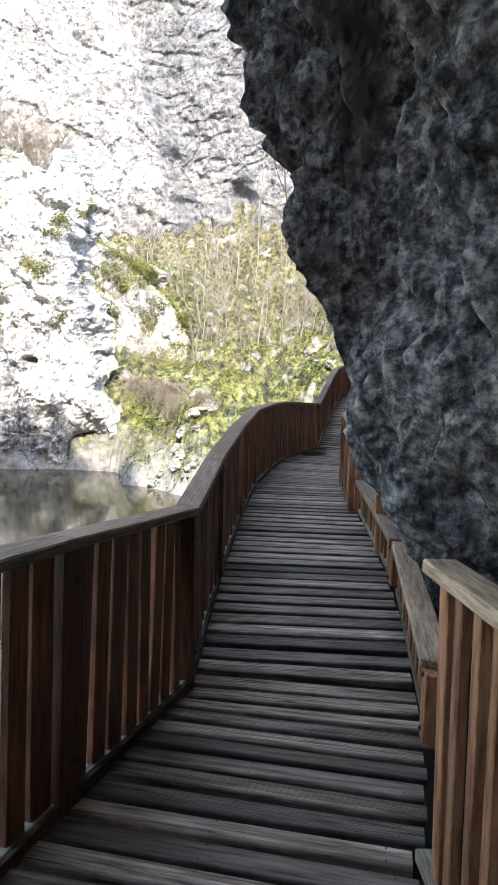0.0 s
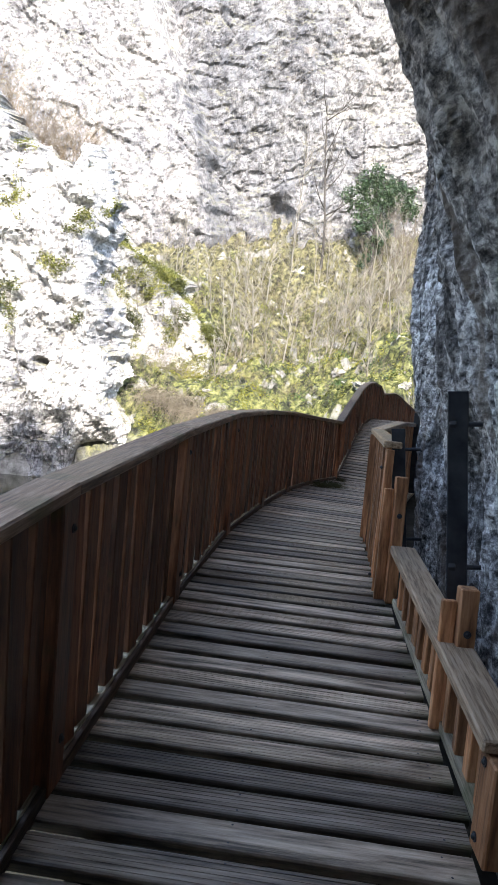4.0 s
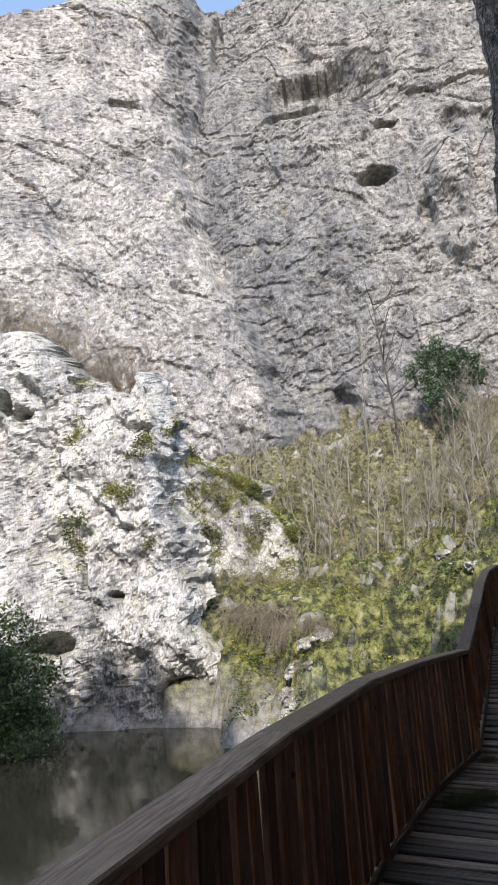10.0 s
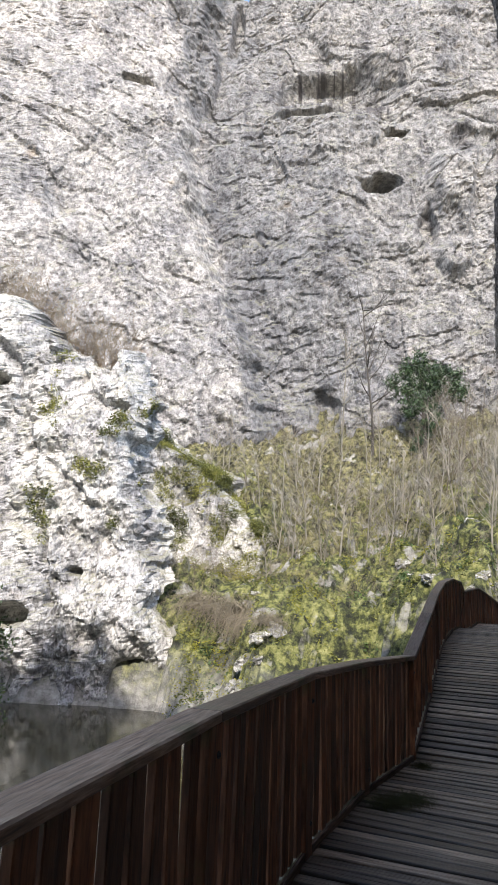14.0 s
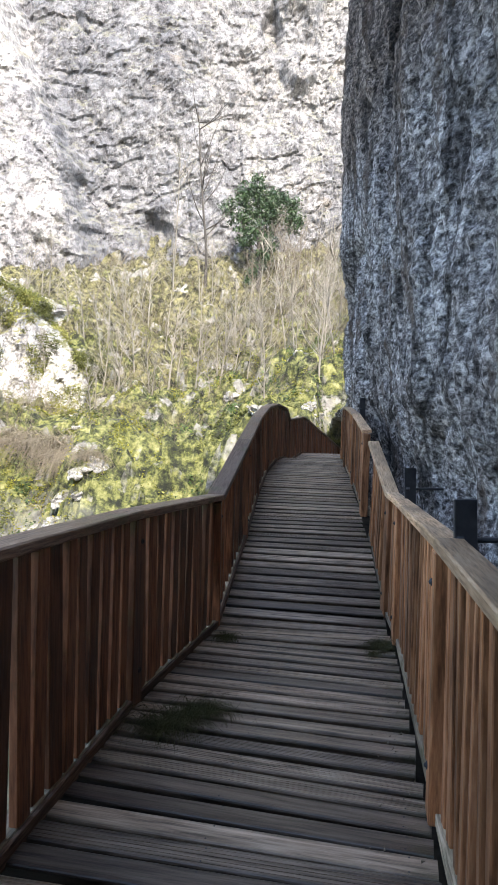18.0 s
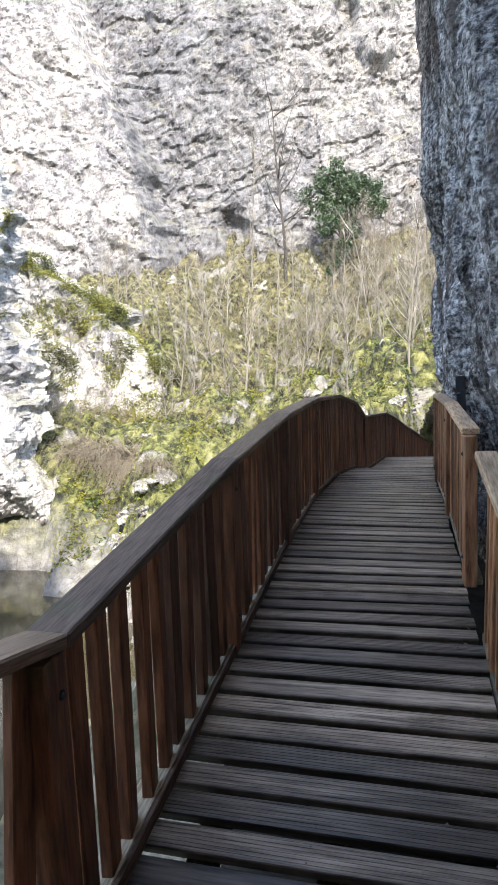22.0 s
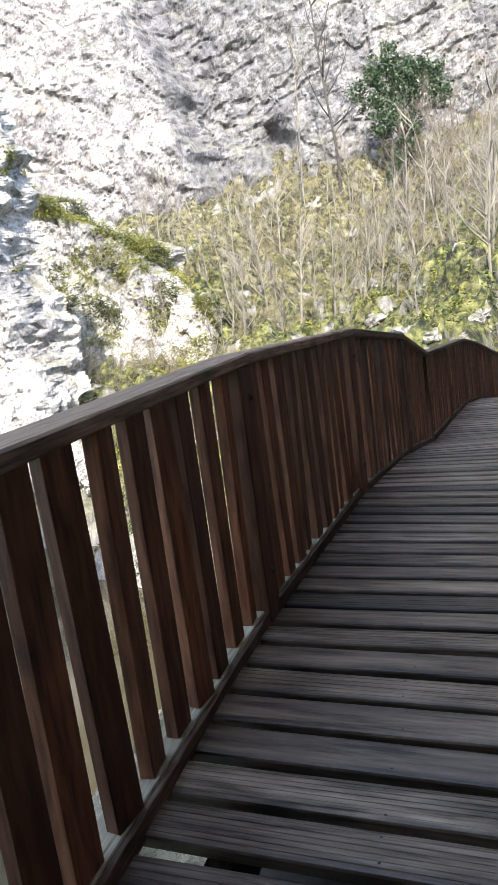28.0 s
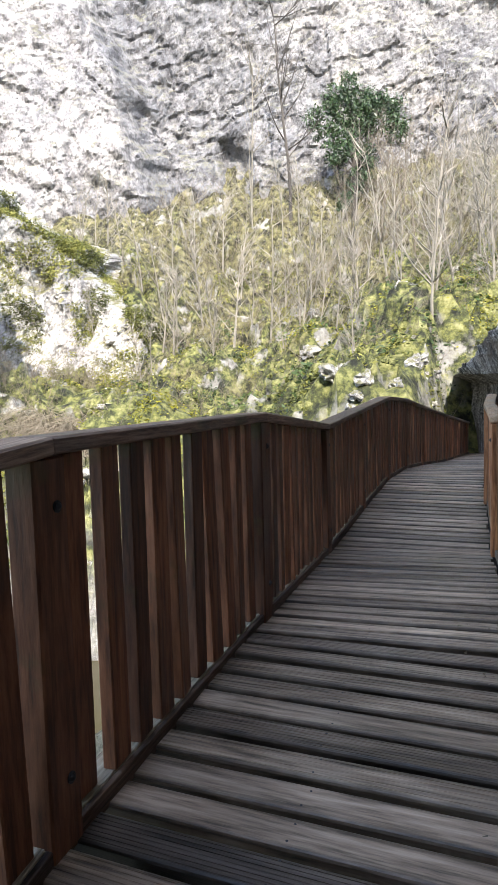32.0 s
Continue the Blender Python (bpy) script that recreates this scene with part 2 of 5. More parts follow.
def limestone(name, dark, mid, light, scale=1.0, turn=20.0, rust=0.0, green=0.0, weathered=False, bump=1.0):
    """Pale sunlit limestone: fine grain, slanting joints, hanging stains, moss on what faces up."""
    m, n, l, b = material(name)
    v = n.new("ShaderNodeTexCoord").outputs["Object"]
    big = texture(n, l, v, 0.16 * scale, 6, 0.62, (1, 1, 0.7))
    grain = texture(n, l, v, 1.5 * scale, 10, 0.72, (1, 1, 0.8))
    fine = texture(n, l, v, 6.0 * scale, 5, 0.7, (1, 1, 0.75))
    joint = texture(n, l, v, 1.1 * scale, 6, 0.7, (0.22, 0.6, 1.5), turn=turn)
    stain = texture(n, l, v, 1.0 * scale, 5, 0.62, (0.30, 0.30, 0.035))
    col = ramp(n, l, grain, [(0.33, dark), (0.47, mid), (0.62, light)])
    col = toned(n, l, col, fine, [(0.35, 0.34), (0.46, 1.0), (0.62, 1.25)])
    col = toned(n, l, col, joint, [(0.27, 0.42), (0.38, 0.92), (0.6, 1.04)])
    col = toned(n, l, col, big, [(0.36, (0.66, 0.67, 0.70)), (0.50, 1.0), (0.64, (1.14, 1.13, 1.11))])
    col = toned(n, l, col, stain, [(0.36, (0.66, 0.66, 0.69)), (0.48, 1.0), (0.64, 1.1)])
    if rust:
        t = texture(n, l, v, 0.3 * scale, 6, 0.6, (1, 1, 1.2))
        col = mixed(n, l, ramp(n, l, t, [(0.62, (0, 0, 0)), (0.74, (rust,) * 3)]), col, (0.46, 0.36, 0.24))
    if weathered:
        at = n.new("ShaderNodeSeparateXYZ")
        l.new(v, at.inputs[0])
        # black water streaks and a rusty patch under the great overhang
        drip = texture(n, l, v, 1.0, 4, 0.6, (0.75, 0.0, 0.05))
        lines = ramp(n, l, drip, [(0.50, (0, 0, 0)), (0.57, (1, 1, 1))])
        for axis, stops in (("X", ((-11, 0), (-6, 1), (9, 1), (13, 0))), ("Z", ((72, 0), (76, 1), (86, 1), (90, 0)))):
            a0, a1 = stops[0][0], stops[3][0]
            lines = mixed(n, l, 1.0, lines, ramp(n, l, span(n, l, at.outputs[axis], a0, a1), [((p - a0) / (a1 - a0), (k, k, k)) for p, k in stops]), "MULTIPLY")
        col = mixed(n, l, lines, col, (0.06, 0.055, 0.06))
        # the grey weathered face beyond the pale rib, with its shade painted in too
        rag = summed(n, l, texture(n, l, v, 0.2, 7, 0.66), 5.0, summed(n, l, at.outputs["Z"], 0.24, at.outputs["X"]))
        face = span(n, l, rag, -4.4, 35.6)
        # paler on the rib, bluish grey where the face turns from the sun
        col = toned(n, l, col, face, [(0.05, (1.16, 1.15, 1.14)), (0.09, (0.65, 0.66, 0.69)), (0.36, (0.66, 0.67, 0.69)), (0.6, (0.80, 0.80, 0.80))])
        lichen = texture(n, l, v, 0.45, 7, 0.68, (1, 1, 0.6))
        grey = mixed(n, l, 1.0, ramp(n, l, lichen, [(0.50, (0, 0, 0)), (0.62, (0.75, 0.75, 0.75))]), ramp(n, l, face, [(0.05, (0.12, 0.12, 0.12)), (0.09, (1, 1, 1)), (0.5, (0.7, 0.7, 0.7)), (0.75, (0.2, 0.2, 0.2))]), "MULTIPLY")
        col = mixed(n, l, grey, col, (0.155, 0.157, 0.168))
    if green:
        sep = n.new("ShaderNodeSeparateXYZ")
        l.new(n.new("ShaderNodeNewGeometry").outputs["Normal"], sep.inputs[0])
        up = summed(n, l, sep.outputs["Z"], 0.35, texture(n, l, v, 0.5 * scale, 7, 0.68))
        col = mixed(n, l, ramp(n, l, up, [(0.66, (0, 0, 0)), (0.80, (green,) * 3)]), col, (0.14, 0.135, 0.05))
    l.new(col, b.inputs["Base Color"])
    b.inputs["Roughness"].default_value = 0.9
    h = mixed(n, l, 0.35, grain, joint)
    h = mixed(n, l, 0.30, h, fine)
    bumped(n, l, b, h, bump, 0.32 / scale)
    return m


def shaded_wall():
    """The cliff beside the walk: blue-grey, finely pitted and fluted by water, with a brown crust above; shade is put
    into the colour.
    """
    m, n, l, b = material("shaded_limestone")
    v = n.new("ShaderNodeTexCoord").outputs["Object"]
    warp = n.new("ShaderNodeTexNoise")
    warp.inputs["Scale"].default_value, warp.inputs["Detail"].default_value = 5.0, 3
    l.new(v, warp.inputs["Vector"])
    wv = n.new("ShaderNodeVectorMath")
    wv.operation = "MULTIPLY_ADD"
    l.new(warp.outputs["Color"], wv.inputs[0])
    wv.inputs[1].default_value = (0.10, 0.10, 0.10)
    l.new(v, wv.inputs[2])
    w = wv.outputs[0]
    grain = texture(n, l, v, 18.0, 9, 0.78, (1, 0.55, 1.0))
    flake = texture(n, l, w, 13.0, 8, 0.74, (1, 0.6, 0.6))
    pit = texture(n, l, w, 22.0, stretch=(1, 0.5, 0.75), kind="F1")
    patch = texture(n, l, v, 0.9, 5, 0.62, (1, 1, 0.35))
    # pits, flakes and flutes are coloured darker in place of their own shade
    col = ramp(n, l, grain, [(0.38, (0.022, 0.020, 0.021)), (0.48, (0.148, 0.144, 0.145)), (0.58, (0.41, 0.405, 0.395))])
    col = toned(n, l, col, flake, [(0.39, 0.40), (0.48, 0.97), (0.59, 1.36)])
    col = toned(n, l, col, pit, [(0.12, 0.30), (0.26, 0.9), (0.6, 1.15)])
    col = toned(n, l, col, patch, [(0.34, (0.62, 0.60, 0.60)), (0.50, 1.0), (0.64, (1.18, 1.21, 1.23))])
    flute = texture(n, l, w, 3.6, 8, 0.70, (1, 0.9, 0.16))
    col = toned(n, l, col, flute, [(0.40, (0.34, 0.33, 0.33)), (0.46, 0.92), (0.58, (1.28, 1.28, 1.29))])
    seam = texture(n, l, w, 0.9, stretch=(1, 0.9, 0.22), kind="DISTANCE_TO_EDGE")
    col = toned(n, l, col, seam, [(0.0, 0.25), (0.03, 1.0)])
    brown = texture(n, l, v, 1.7, 6, 0.66, (1, 1, 0.28))
    col = mixed(n, l, ramp(n, l, brown, [(0.56, (0, 0, 0)), (0.62, (0.7, 0.7, 0.7))]), col, (0.105, 0.082, 0.066))
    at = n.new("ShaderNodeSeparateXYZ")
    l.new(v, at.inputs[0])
    # brown crust above, which also carries the shade of the overhang's underside
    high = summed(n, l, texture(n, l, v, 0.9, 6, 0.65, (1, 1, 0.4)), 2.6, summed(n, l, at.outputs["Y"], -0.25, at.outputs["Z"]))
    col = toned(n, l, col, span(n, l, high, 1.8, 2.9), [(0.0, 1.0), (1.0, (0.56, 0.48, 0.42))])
    l.new(col, b.inputs["Base Color"])
    b.inputs["Roughness"].default_value = 0.9
    b.inputs["Specular IOR Level"].default_value = 0.3
    h = mixed(n, l, 0.45, grain, flake)
    h = mixed(n, l, 0.25, h, flute)
    h = mixed(n, l, 0.35, h, ramp(n, l, pit, [(0.05, (0, 0, 0)), (0.5, (1, 1, 1))]))
    bumped(n, l, b, h, 1.0, 0.06)
    return m


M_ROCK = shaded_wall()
M_CLIFF = limestone("pale_limestone_cliff", (0.045, 0.043, 0.046), (0.180, 0.174, 0.174), (0.345, 0.336, 0.330), 0.9, -14, 0.25, 0.35, True)
M_LEDGE = limestone("mossy_limestone", (0.16, 0.155, 0.145), (0.37, 0.36, 0.345), (0.50, 0.49, 0.47), 1.2, 20, 0.2, 0.95)
M_BUTTRESS = limestone("white_limestone", (0.13, 0.126, 0.123), (0.42, 0.41, 0.402), (0.60, 0.588, 0.575), 1.2, 24, 0.25, 0.5)


# ---- building helpers ----
def part(name, bm, mat, parent=None, label="", smooth_faces=False):
    me = bpy.data.meshes.new(name)
    bm.to_mesh(me)
    bm.free()
    me.materials.append(mat)
    if smooth_faces:
        me.polygons.foreach_set("use_smooth", [True] * len(me.polygons))
    ob = new(name, me)
    if parent is not None:
        ob.parent = parent
    return tagged(ob, label)


def put(name, me, m, parent=None):
    ob = new(name, me)
    ob.matrix_local = m
    if parent is not None:
        ob.parent = parent
    return ob


def box_mesh(name, sx, sy, sz, mat, bevel=0.004, jitter=0.0, rnd=None):
    """A bevelled beam, its long side along x, centred on the origin."""
    bm = bmesh.new()
    bmesh.ops.create_cube(bm, size=1.0)
    for v in bm.verts:
        v.co = Vector((v.co.x * sx, v.co.y * sy, v.co.z * sz))
        if jitter and rnd:
            v.co += Vector((0, rnd.uniform(-jitter, jitter), rnd.uniform(-jitter, jitter)))
    if bevel:
        bmesh.ops.bevel(bm, geom=[e for e in bm.edges], offset=bevel, segments=1, affect="EDGES")
    me = bpy.data.meshes.new(name)
    bm.to_mesh(me)
    bm.free()
    me.materials.append(mat)
    return me


def grid_mesh(name, P, mat, parent=None, smooth_faces=True, flip=False, keep=None):
    """P: an array (n, m, 3) of points."""
    n, m, _ = P.shape
    idx = np.arange(n * m).reshape(n, m)
    a, b, c, d = idx[:-1, :-1].ravel(), idx[1:, :-1].ravel(), idx[1:, 1:].ravel(), idx[:-1, 1:].ravel()
    F = np.stack([a, d, c, b] if flip else [a, b, c, d], 1)
    if keep is not None:
        F = F[keep.ravel()[F].max(1)]
    me = bpy.data.meshes.new(name)
    me.vertices.add(n * m)
    me.vertices.foreach_set("co", P.reshape(-1).astype(np.float32))
    me.loops.add(F.size)
    me.loops.foreach_set("vertex_index", F.reshape(-1).astype(np.int32))
    me.polygons.add(len(F))
    me.polygons.foreach_set("loop_start", np.arange(0, F.size, 4, dtype=np.int32))
    me.polygons.foreach_set("use_smooth", np.full(len(F), smooth_faces))
    me.update(calc_edges=True)
    me.materials.append(mat)
    ob = new(name, me)
    if parent is not None:
        ob.parent = parent
    return ob


def beam_between(a, b, up=Vector((0, 0, 1))):
    """The pose whose x runs from a to b, at their middle, and z near up."""
    a, b = Vector(a), Vector(b)
    x = (b - a).normalized()
    y = up.cross(x).normalized()
    z = x.cross(y)
    m = Matrix((x, y, z)).transposed().to_4x4()
    m.translation = (a + b) / 2
    return m


# ---- the cliff beside the walk ----
def cells(x, y, seed=0, offsets=False):
    """Scattered cells on arrays: nearest distance, second distance, and a number of the nearest cell's own."""
    x, y = np.broadcast_arrays(np.asarray(x, float), np.asarray(y, float))
    xi, yi = np.floor(x).astype(np.int64), np.floor(y).astype(np.int64)
    f1, f2, own, ox, oy = np.full(x.shape, 9.0), np.full(x.shape, 9.0), np.zeros(x.shape), np.zeros(x.shape), np.zeros(x.shape)
    for da in (-1, 0, 1):
        for db in (-1, 0, 1):
            n = ((xi + da) * 374761393 + (yi + db) * 668265263 + seed * 974711) & 0xFFFFFFFF
            n = ((n ^ (n >> 13)) * 1274126177) & 0xFFFFFFFF
            n = n ^ (n >> 16)
            px, py, r = xi + da + (n & 1023) / 1023, yi + db + ((n >> 10) & 1023) / 1023, ((n >> 20) & 1023) / 511.5 - 1
            d = np.hypot(px - x, py - y)
            near = d < f1
            f2 = np.where(near, f1, np.minimum(f2, d))
            own, ox, oy = np.where(near, r, own), np.where(near, x - px, ox), np.where(near, y - py, oy)
            f1 = np.where(near, d, f1)
    return (f1, f2, own, ox, oy) if offsets else (f1, f2, own)


def hollow(x, z, cx, cz, rx, rz, depth, wob=0.25):
    """The depth of a cave mouth or niche."""
    d = np.hypot((x - cx) / rx, (z - cz) / rz) + wob * vnoise(x / rx * 1.7, z / rz * 1.7, 0, int(abs(cx) * 7 + abs(cz)))
    return depth * smooth(1.2, 0.45, d + 0.25 * np.clip((cz - z) / rz, 0, 1.2))


def wall_x(y, z):
    """Where the near cliff's face stands, without its relief."""
    foot = np.interp(y, [-6, 2, 4, 5, 6, 7, 8, 9, 10, 12, 14, 16, 18, 20, 22, 24, 28, 31, 34, 38, 46, 60],
                     [0.95, 0.98, 1.06, 1.14, 1.23, 1.29, 1.38, 1.57, 1.9, 2.5, 3.2, 3.65, 4.02, 4.17, 4.75, 5.5, 6.6, 7.6, 8.8, 10.6, 14, 26])
    lean = np.interp(y, [-6, 3, 4, 5, 6, 7, 8, 9, 60], [0.60, 0.62, 0.62, 0.52, 0.31, 0.12, 0.04, 0.01, 0.01])
    x = foot - lean * np.clip(z - 1.25, 0, 5) + 0.35 * np.clip(z - 15, 0, 60) + 0.9 * np.clip(z - 6.5, 0, 4) * smooth(9, 6, y)
    x = x - 0.58 * np.exp(-((y - 2.1) / 0.78) ** 2) * np.interp(z, [0.95, 1.12, 1.6, 2.2, 3.0], [0, 1, 1, 0.6, 0])
    x = x + 0.12 * smooth(3.3, 4.0, z) * smooth(5.8, 4.6, y)
    brow = np.interp(z, [1.7, 1.9, 2.05, 2.3, 2.5, 2.7, 2.9, 3.2, 3.7, 4.5, 6], [0.9, 0.5, 0.10, -0.06, -0.15, -0.22, -0.29, -0.41, -0.57, -0.75, -0.6])
    x = np.minimum(x, brow + 0.5 * np.clip(np.abs(y - 3) - 0.4, 0, 20))
    x = x - 0.08 * smooth(2.32, 2.20, z + 0.10 * np.sin(y * 5)) * smooth(1.2, 1.32, z) * smooth(3.0, 2.6, y)
    x = x - 0.22 * smooth(1.0, 2.2, z) * smooth(7.5, 10, y) * smooth(27, 22, y)
    x = x - 0.66 * smooth(1.75, 2.5, z) * np.exp(-((y - 24.9) / 1.0) ** 2)
    return x + 0.75 * smooth(1.18, 0.95, z) * smooth(5.2, 4.4, y)


ys = np.concatenate([np.arange(-6, -1, 0.3), np.arange(-1, 5, 0.021), np.arange(5, 11, 0.032), np.arange(11, 24, 0.055), np.arange(24, 36, 0.15), np.arange(36, 60, 0.8)])
zs = np.concatenate([np.arange(-7, -0.5, 0.5), np.arange(-0.5, 0.9, 0.05), np.arange(0.9, 4.2, 0.024), np.arange(4.2, 7.0, 0.045), np.arange(7, 16, 0.15), np.arange(16, 62, 1.2)])
Y, Z = np.meshgrid(ys, zs, indexing="ij")
X = wall_x(Y, Z)
wy, wz = Y + 0.25 * fbm(Y * 1.1, Z * 0.8, 0, 3, 5), Z + 0.3 * fbm(Y * 0.9, Z * 0.7, 4.0, 3, 6)
c1, c2, own = cells(wy * 0.9, wz * 0.55, 3)
d1, d2, _ = cells(wy * 2.6, wz * 1.5, 9)
e1, e2, _ = cells(wy * 6.5, wz * 4.0, 12)
rough = 0.34 + 0.66 * smooth(5.0, 3.0, Y) * smooth(-1.0, 0.5, Y)
rel = 0.15 * fbm(Y * 0.5, Z * 0.25, 0, 4, 3) + 0.07 * own * rough + 0.05 * np.abs(vnoise(wy * 2.2, wz * 0.25, 0, 77)) - 0.015
rel = rel + rough * (0.08 * (c1 - 0.5) + 0.07 * (d1 - 0.45) - 0.10 * (e1 - 0.4) - 0.10 * (cells(wy * 11, wz * 7, 35)[0] - 0.4) + 0.16 * smooth(0.25, 0.75, vnoise(wy * 1.7, wz * 0.7, 3.0, 91)) + 0.07 * ridged(wy * 2.4, wz * 0.35, 0, 3, 23) - 0.03)
rel = rel + 0.028 * fbm(Y * 6, Z * 2.6, 0, 4, 21, 0.6) - 0.030 * (cells(wy * 9, wz * 4.2, 27)[0] - 0.4) + 0.05 * smooth(0.3, 0.06, cells(wy * 3.1, wz * 1.3, 33)[0]) - 0.015 * (cells(wy * 19, wz * 8, 29)[0] - 0.4)
# upright flutes: thin crests with deep hollows between them
ribs = np.abs(vnoise(wy * 2.9 + 0.4 * wz, wz * 0.42, 0, 301)) * 0.75 + 0.25 * np.abs(vnoise(wy * 7.5, wz * 1.4, 0, 303))
rel = rel + smooth(6.0, 4.6, Y) * smooth(-1.0, 0.5, Y) * smooth(1.6, 2.3, Z) * (0.30 * smooth(0.02, 0.42, ribs) - 0.08 + 0.06 * smooth(0.1, 0.5, vnoise(wy * 12, wz * 5, 0, 305)))
rel = rel + 0.3 * smooth(0.14, 0.0, np.abs(vnoise(wy * 0.42, wz * 0.10, 2.0, 15))) * smooth(1.5, 3.5, Z) * smooth(7.5, 9.5, Y)
X = X + rel * smooth(-0.3, 1.0, Z) + 0.10
rim = np.interp(Y, [-6, 6, 10, 14, 20, 26, 34, 46, 60], [11, 11, 13, 17, 17, 10, 4.5, 2, 1])
X, Z = X + 2.2 * np.clip(Z - rim, 0, 80), np.minimum(Z, rim + 0.25 * np.clip(Z - rim, 0, 80))
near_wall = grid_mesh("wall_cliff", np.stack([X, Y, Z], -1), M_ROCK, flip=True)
tagged(near_wall, "dark grey-blue limestone cliff, shaded and overhanging the walk", "cliff", kind="structure")

# the cliff goes on behind the start; a wall out of view blocks the sun
YB, ZB = np.meshgrid(np.linspace(-60, -5.8, 70), np.linspace(-8, 24, 50), indexing="ij")
XB = 0.9 + 0.25 * (-6 - YB) * 0.3 + 0.4 * np.clip(ZB - 6, 0, 70) + 1.1 * fbm(YB * 0.2, ZB * 0.2, 0, 4, 41) * smooth(-6, -9, YB)
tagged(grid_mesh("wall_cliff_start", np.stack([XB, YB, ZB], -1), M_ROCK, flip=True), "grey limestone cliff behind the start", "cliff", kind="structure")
# added sun blocker; its crest sets the shadow on walk and buttress foot
XX, ZZg = np.meshgrid(np.linspace(-110, 30, 560), np.linspace(0, 1, 40), indexing="ij")
crest = np.interp(XX, [-110, -60, -30, -12, -6, 1, 3, 6, 30], [60, 66, 69, 70, 72, 72, 56, 46, 44]) + 2.5 * fbm(XX * 0.22, 0 * XX, 0, 5, 43, 0.6) + 1.2 * fbm(XX * 1.1, 0 * XX, 0, 3, 44, 0.6)
ZZg = -8 + (crest + 8) * ZZg
YY = -42 + 2.0 * fbm(XX * 0.1, ZZg * 0.1, 0, 4, 40) * smooth(60, 40, ZZg)
tagged(grid_mesh("wall_sun_block", np.stack([XX, YY, ZZg], -1), M_CLIFF), "unseen rock wall added behind the start to block the sun", "cliff", kind="structure")


# ---- the far side of the gorge ----
def blocks(x, z, sx, sz, seed):
    """Broken rock: each block stands forward or back and is tilted its own way."""
    wx, wzz = x / sx + 0.4 * fbm(x / sx * 0.9, z / sz * 0.9, 0, 3, seed), z / sz + 0.4 * fbm(x / sx * 0.9, z / sz * 0.9, 5.0, 3, seed + 1)
    f1, f2, own, ox, oy = cells(wx, wzz, seed, True)
    return 0.55 * own * smooth(0.0, 0.08, f2 - f1) + 0.95 * ox * np.cos(own * 37) + 0.32 * oy * np.sin(own * 53)


def lips(x, z, slope, period, depth, seed, broken=0.0):
    """Slanting beds, each leaning back to the next lip above, which juts out over it; broken off in places."""
    s = (z - slope * x) / period + 0.9 * fbm(x / period * 0.35, z / period * 0.35, 0, 3, seed) + 0.12 * fbm(x / period * 1.7, z / period * 1.7, 0, 2, seed + 3)
    bed = np.floor(s)
    f = s - bed
    here = smooth(broken - 0.15, broken + 0.45, vnoise(x / period * 0.30 + bed * 7.3, bed * 3.1, 0, seed + 5))
    return depth * here * np.where(f < 0.9, f / 0.9, (1 - f) / 0.1)


def clefts(x, z, wide, slope, depth, seed):
    """Upright cracks that wander."""
    u = vnoise((x + slope * z) / wide + 0.3 * fbm(x / wide * 2, z / wide, 0, 3, seed), z / wide * 0.12, 0, seed + 1)
    return depth * smooth(0.09, 0.0, np.abs(u)) * smooth(-0.2, 0.3, vnoise(x / wide * 0.5, z / wide * 0.3, 0, seed + 2))


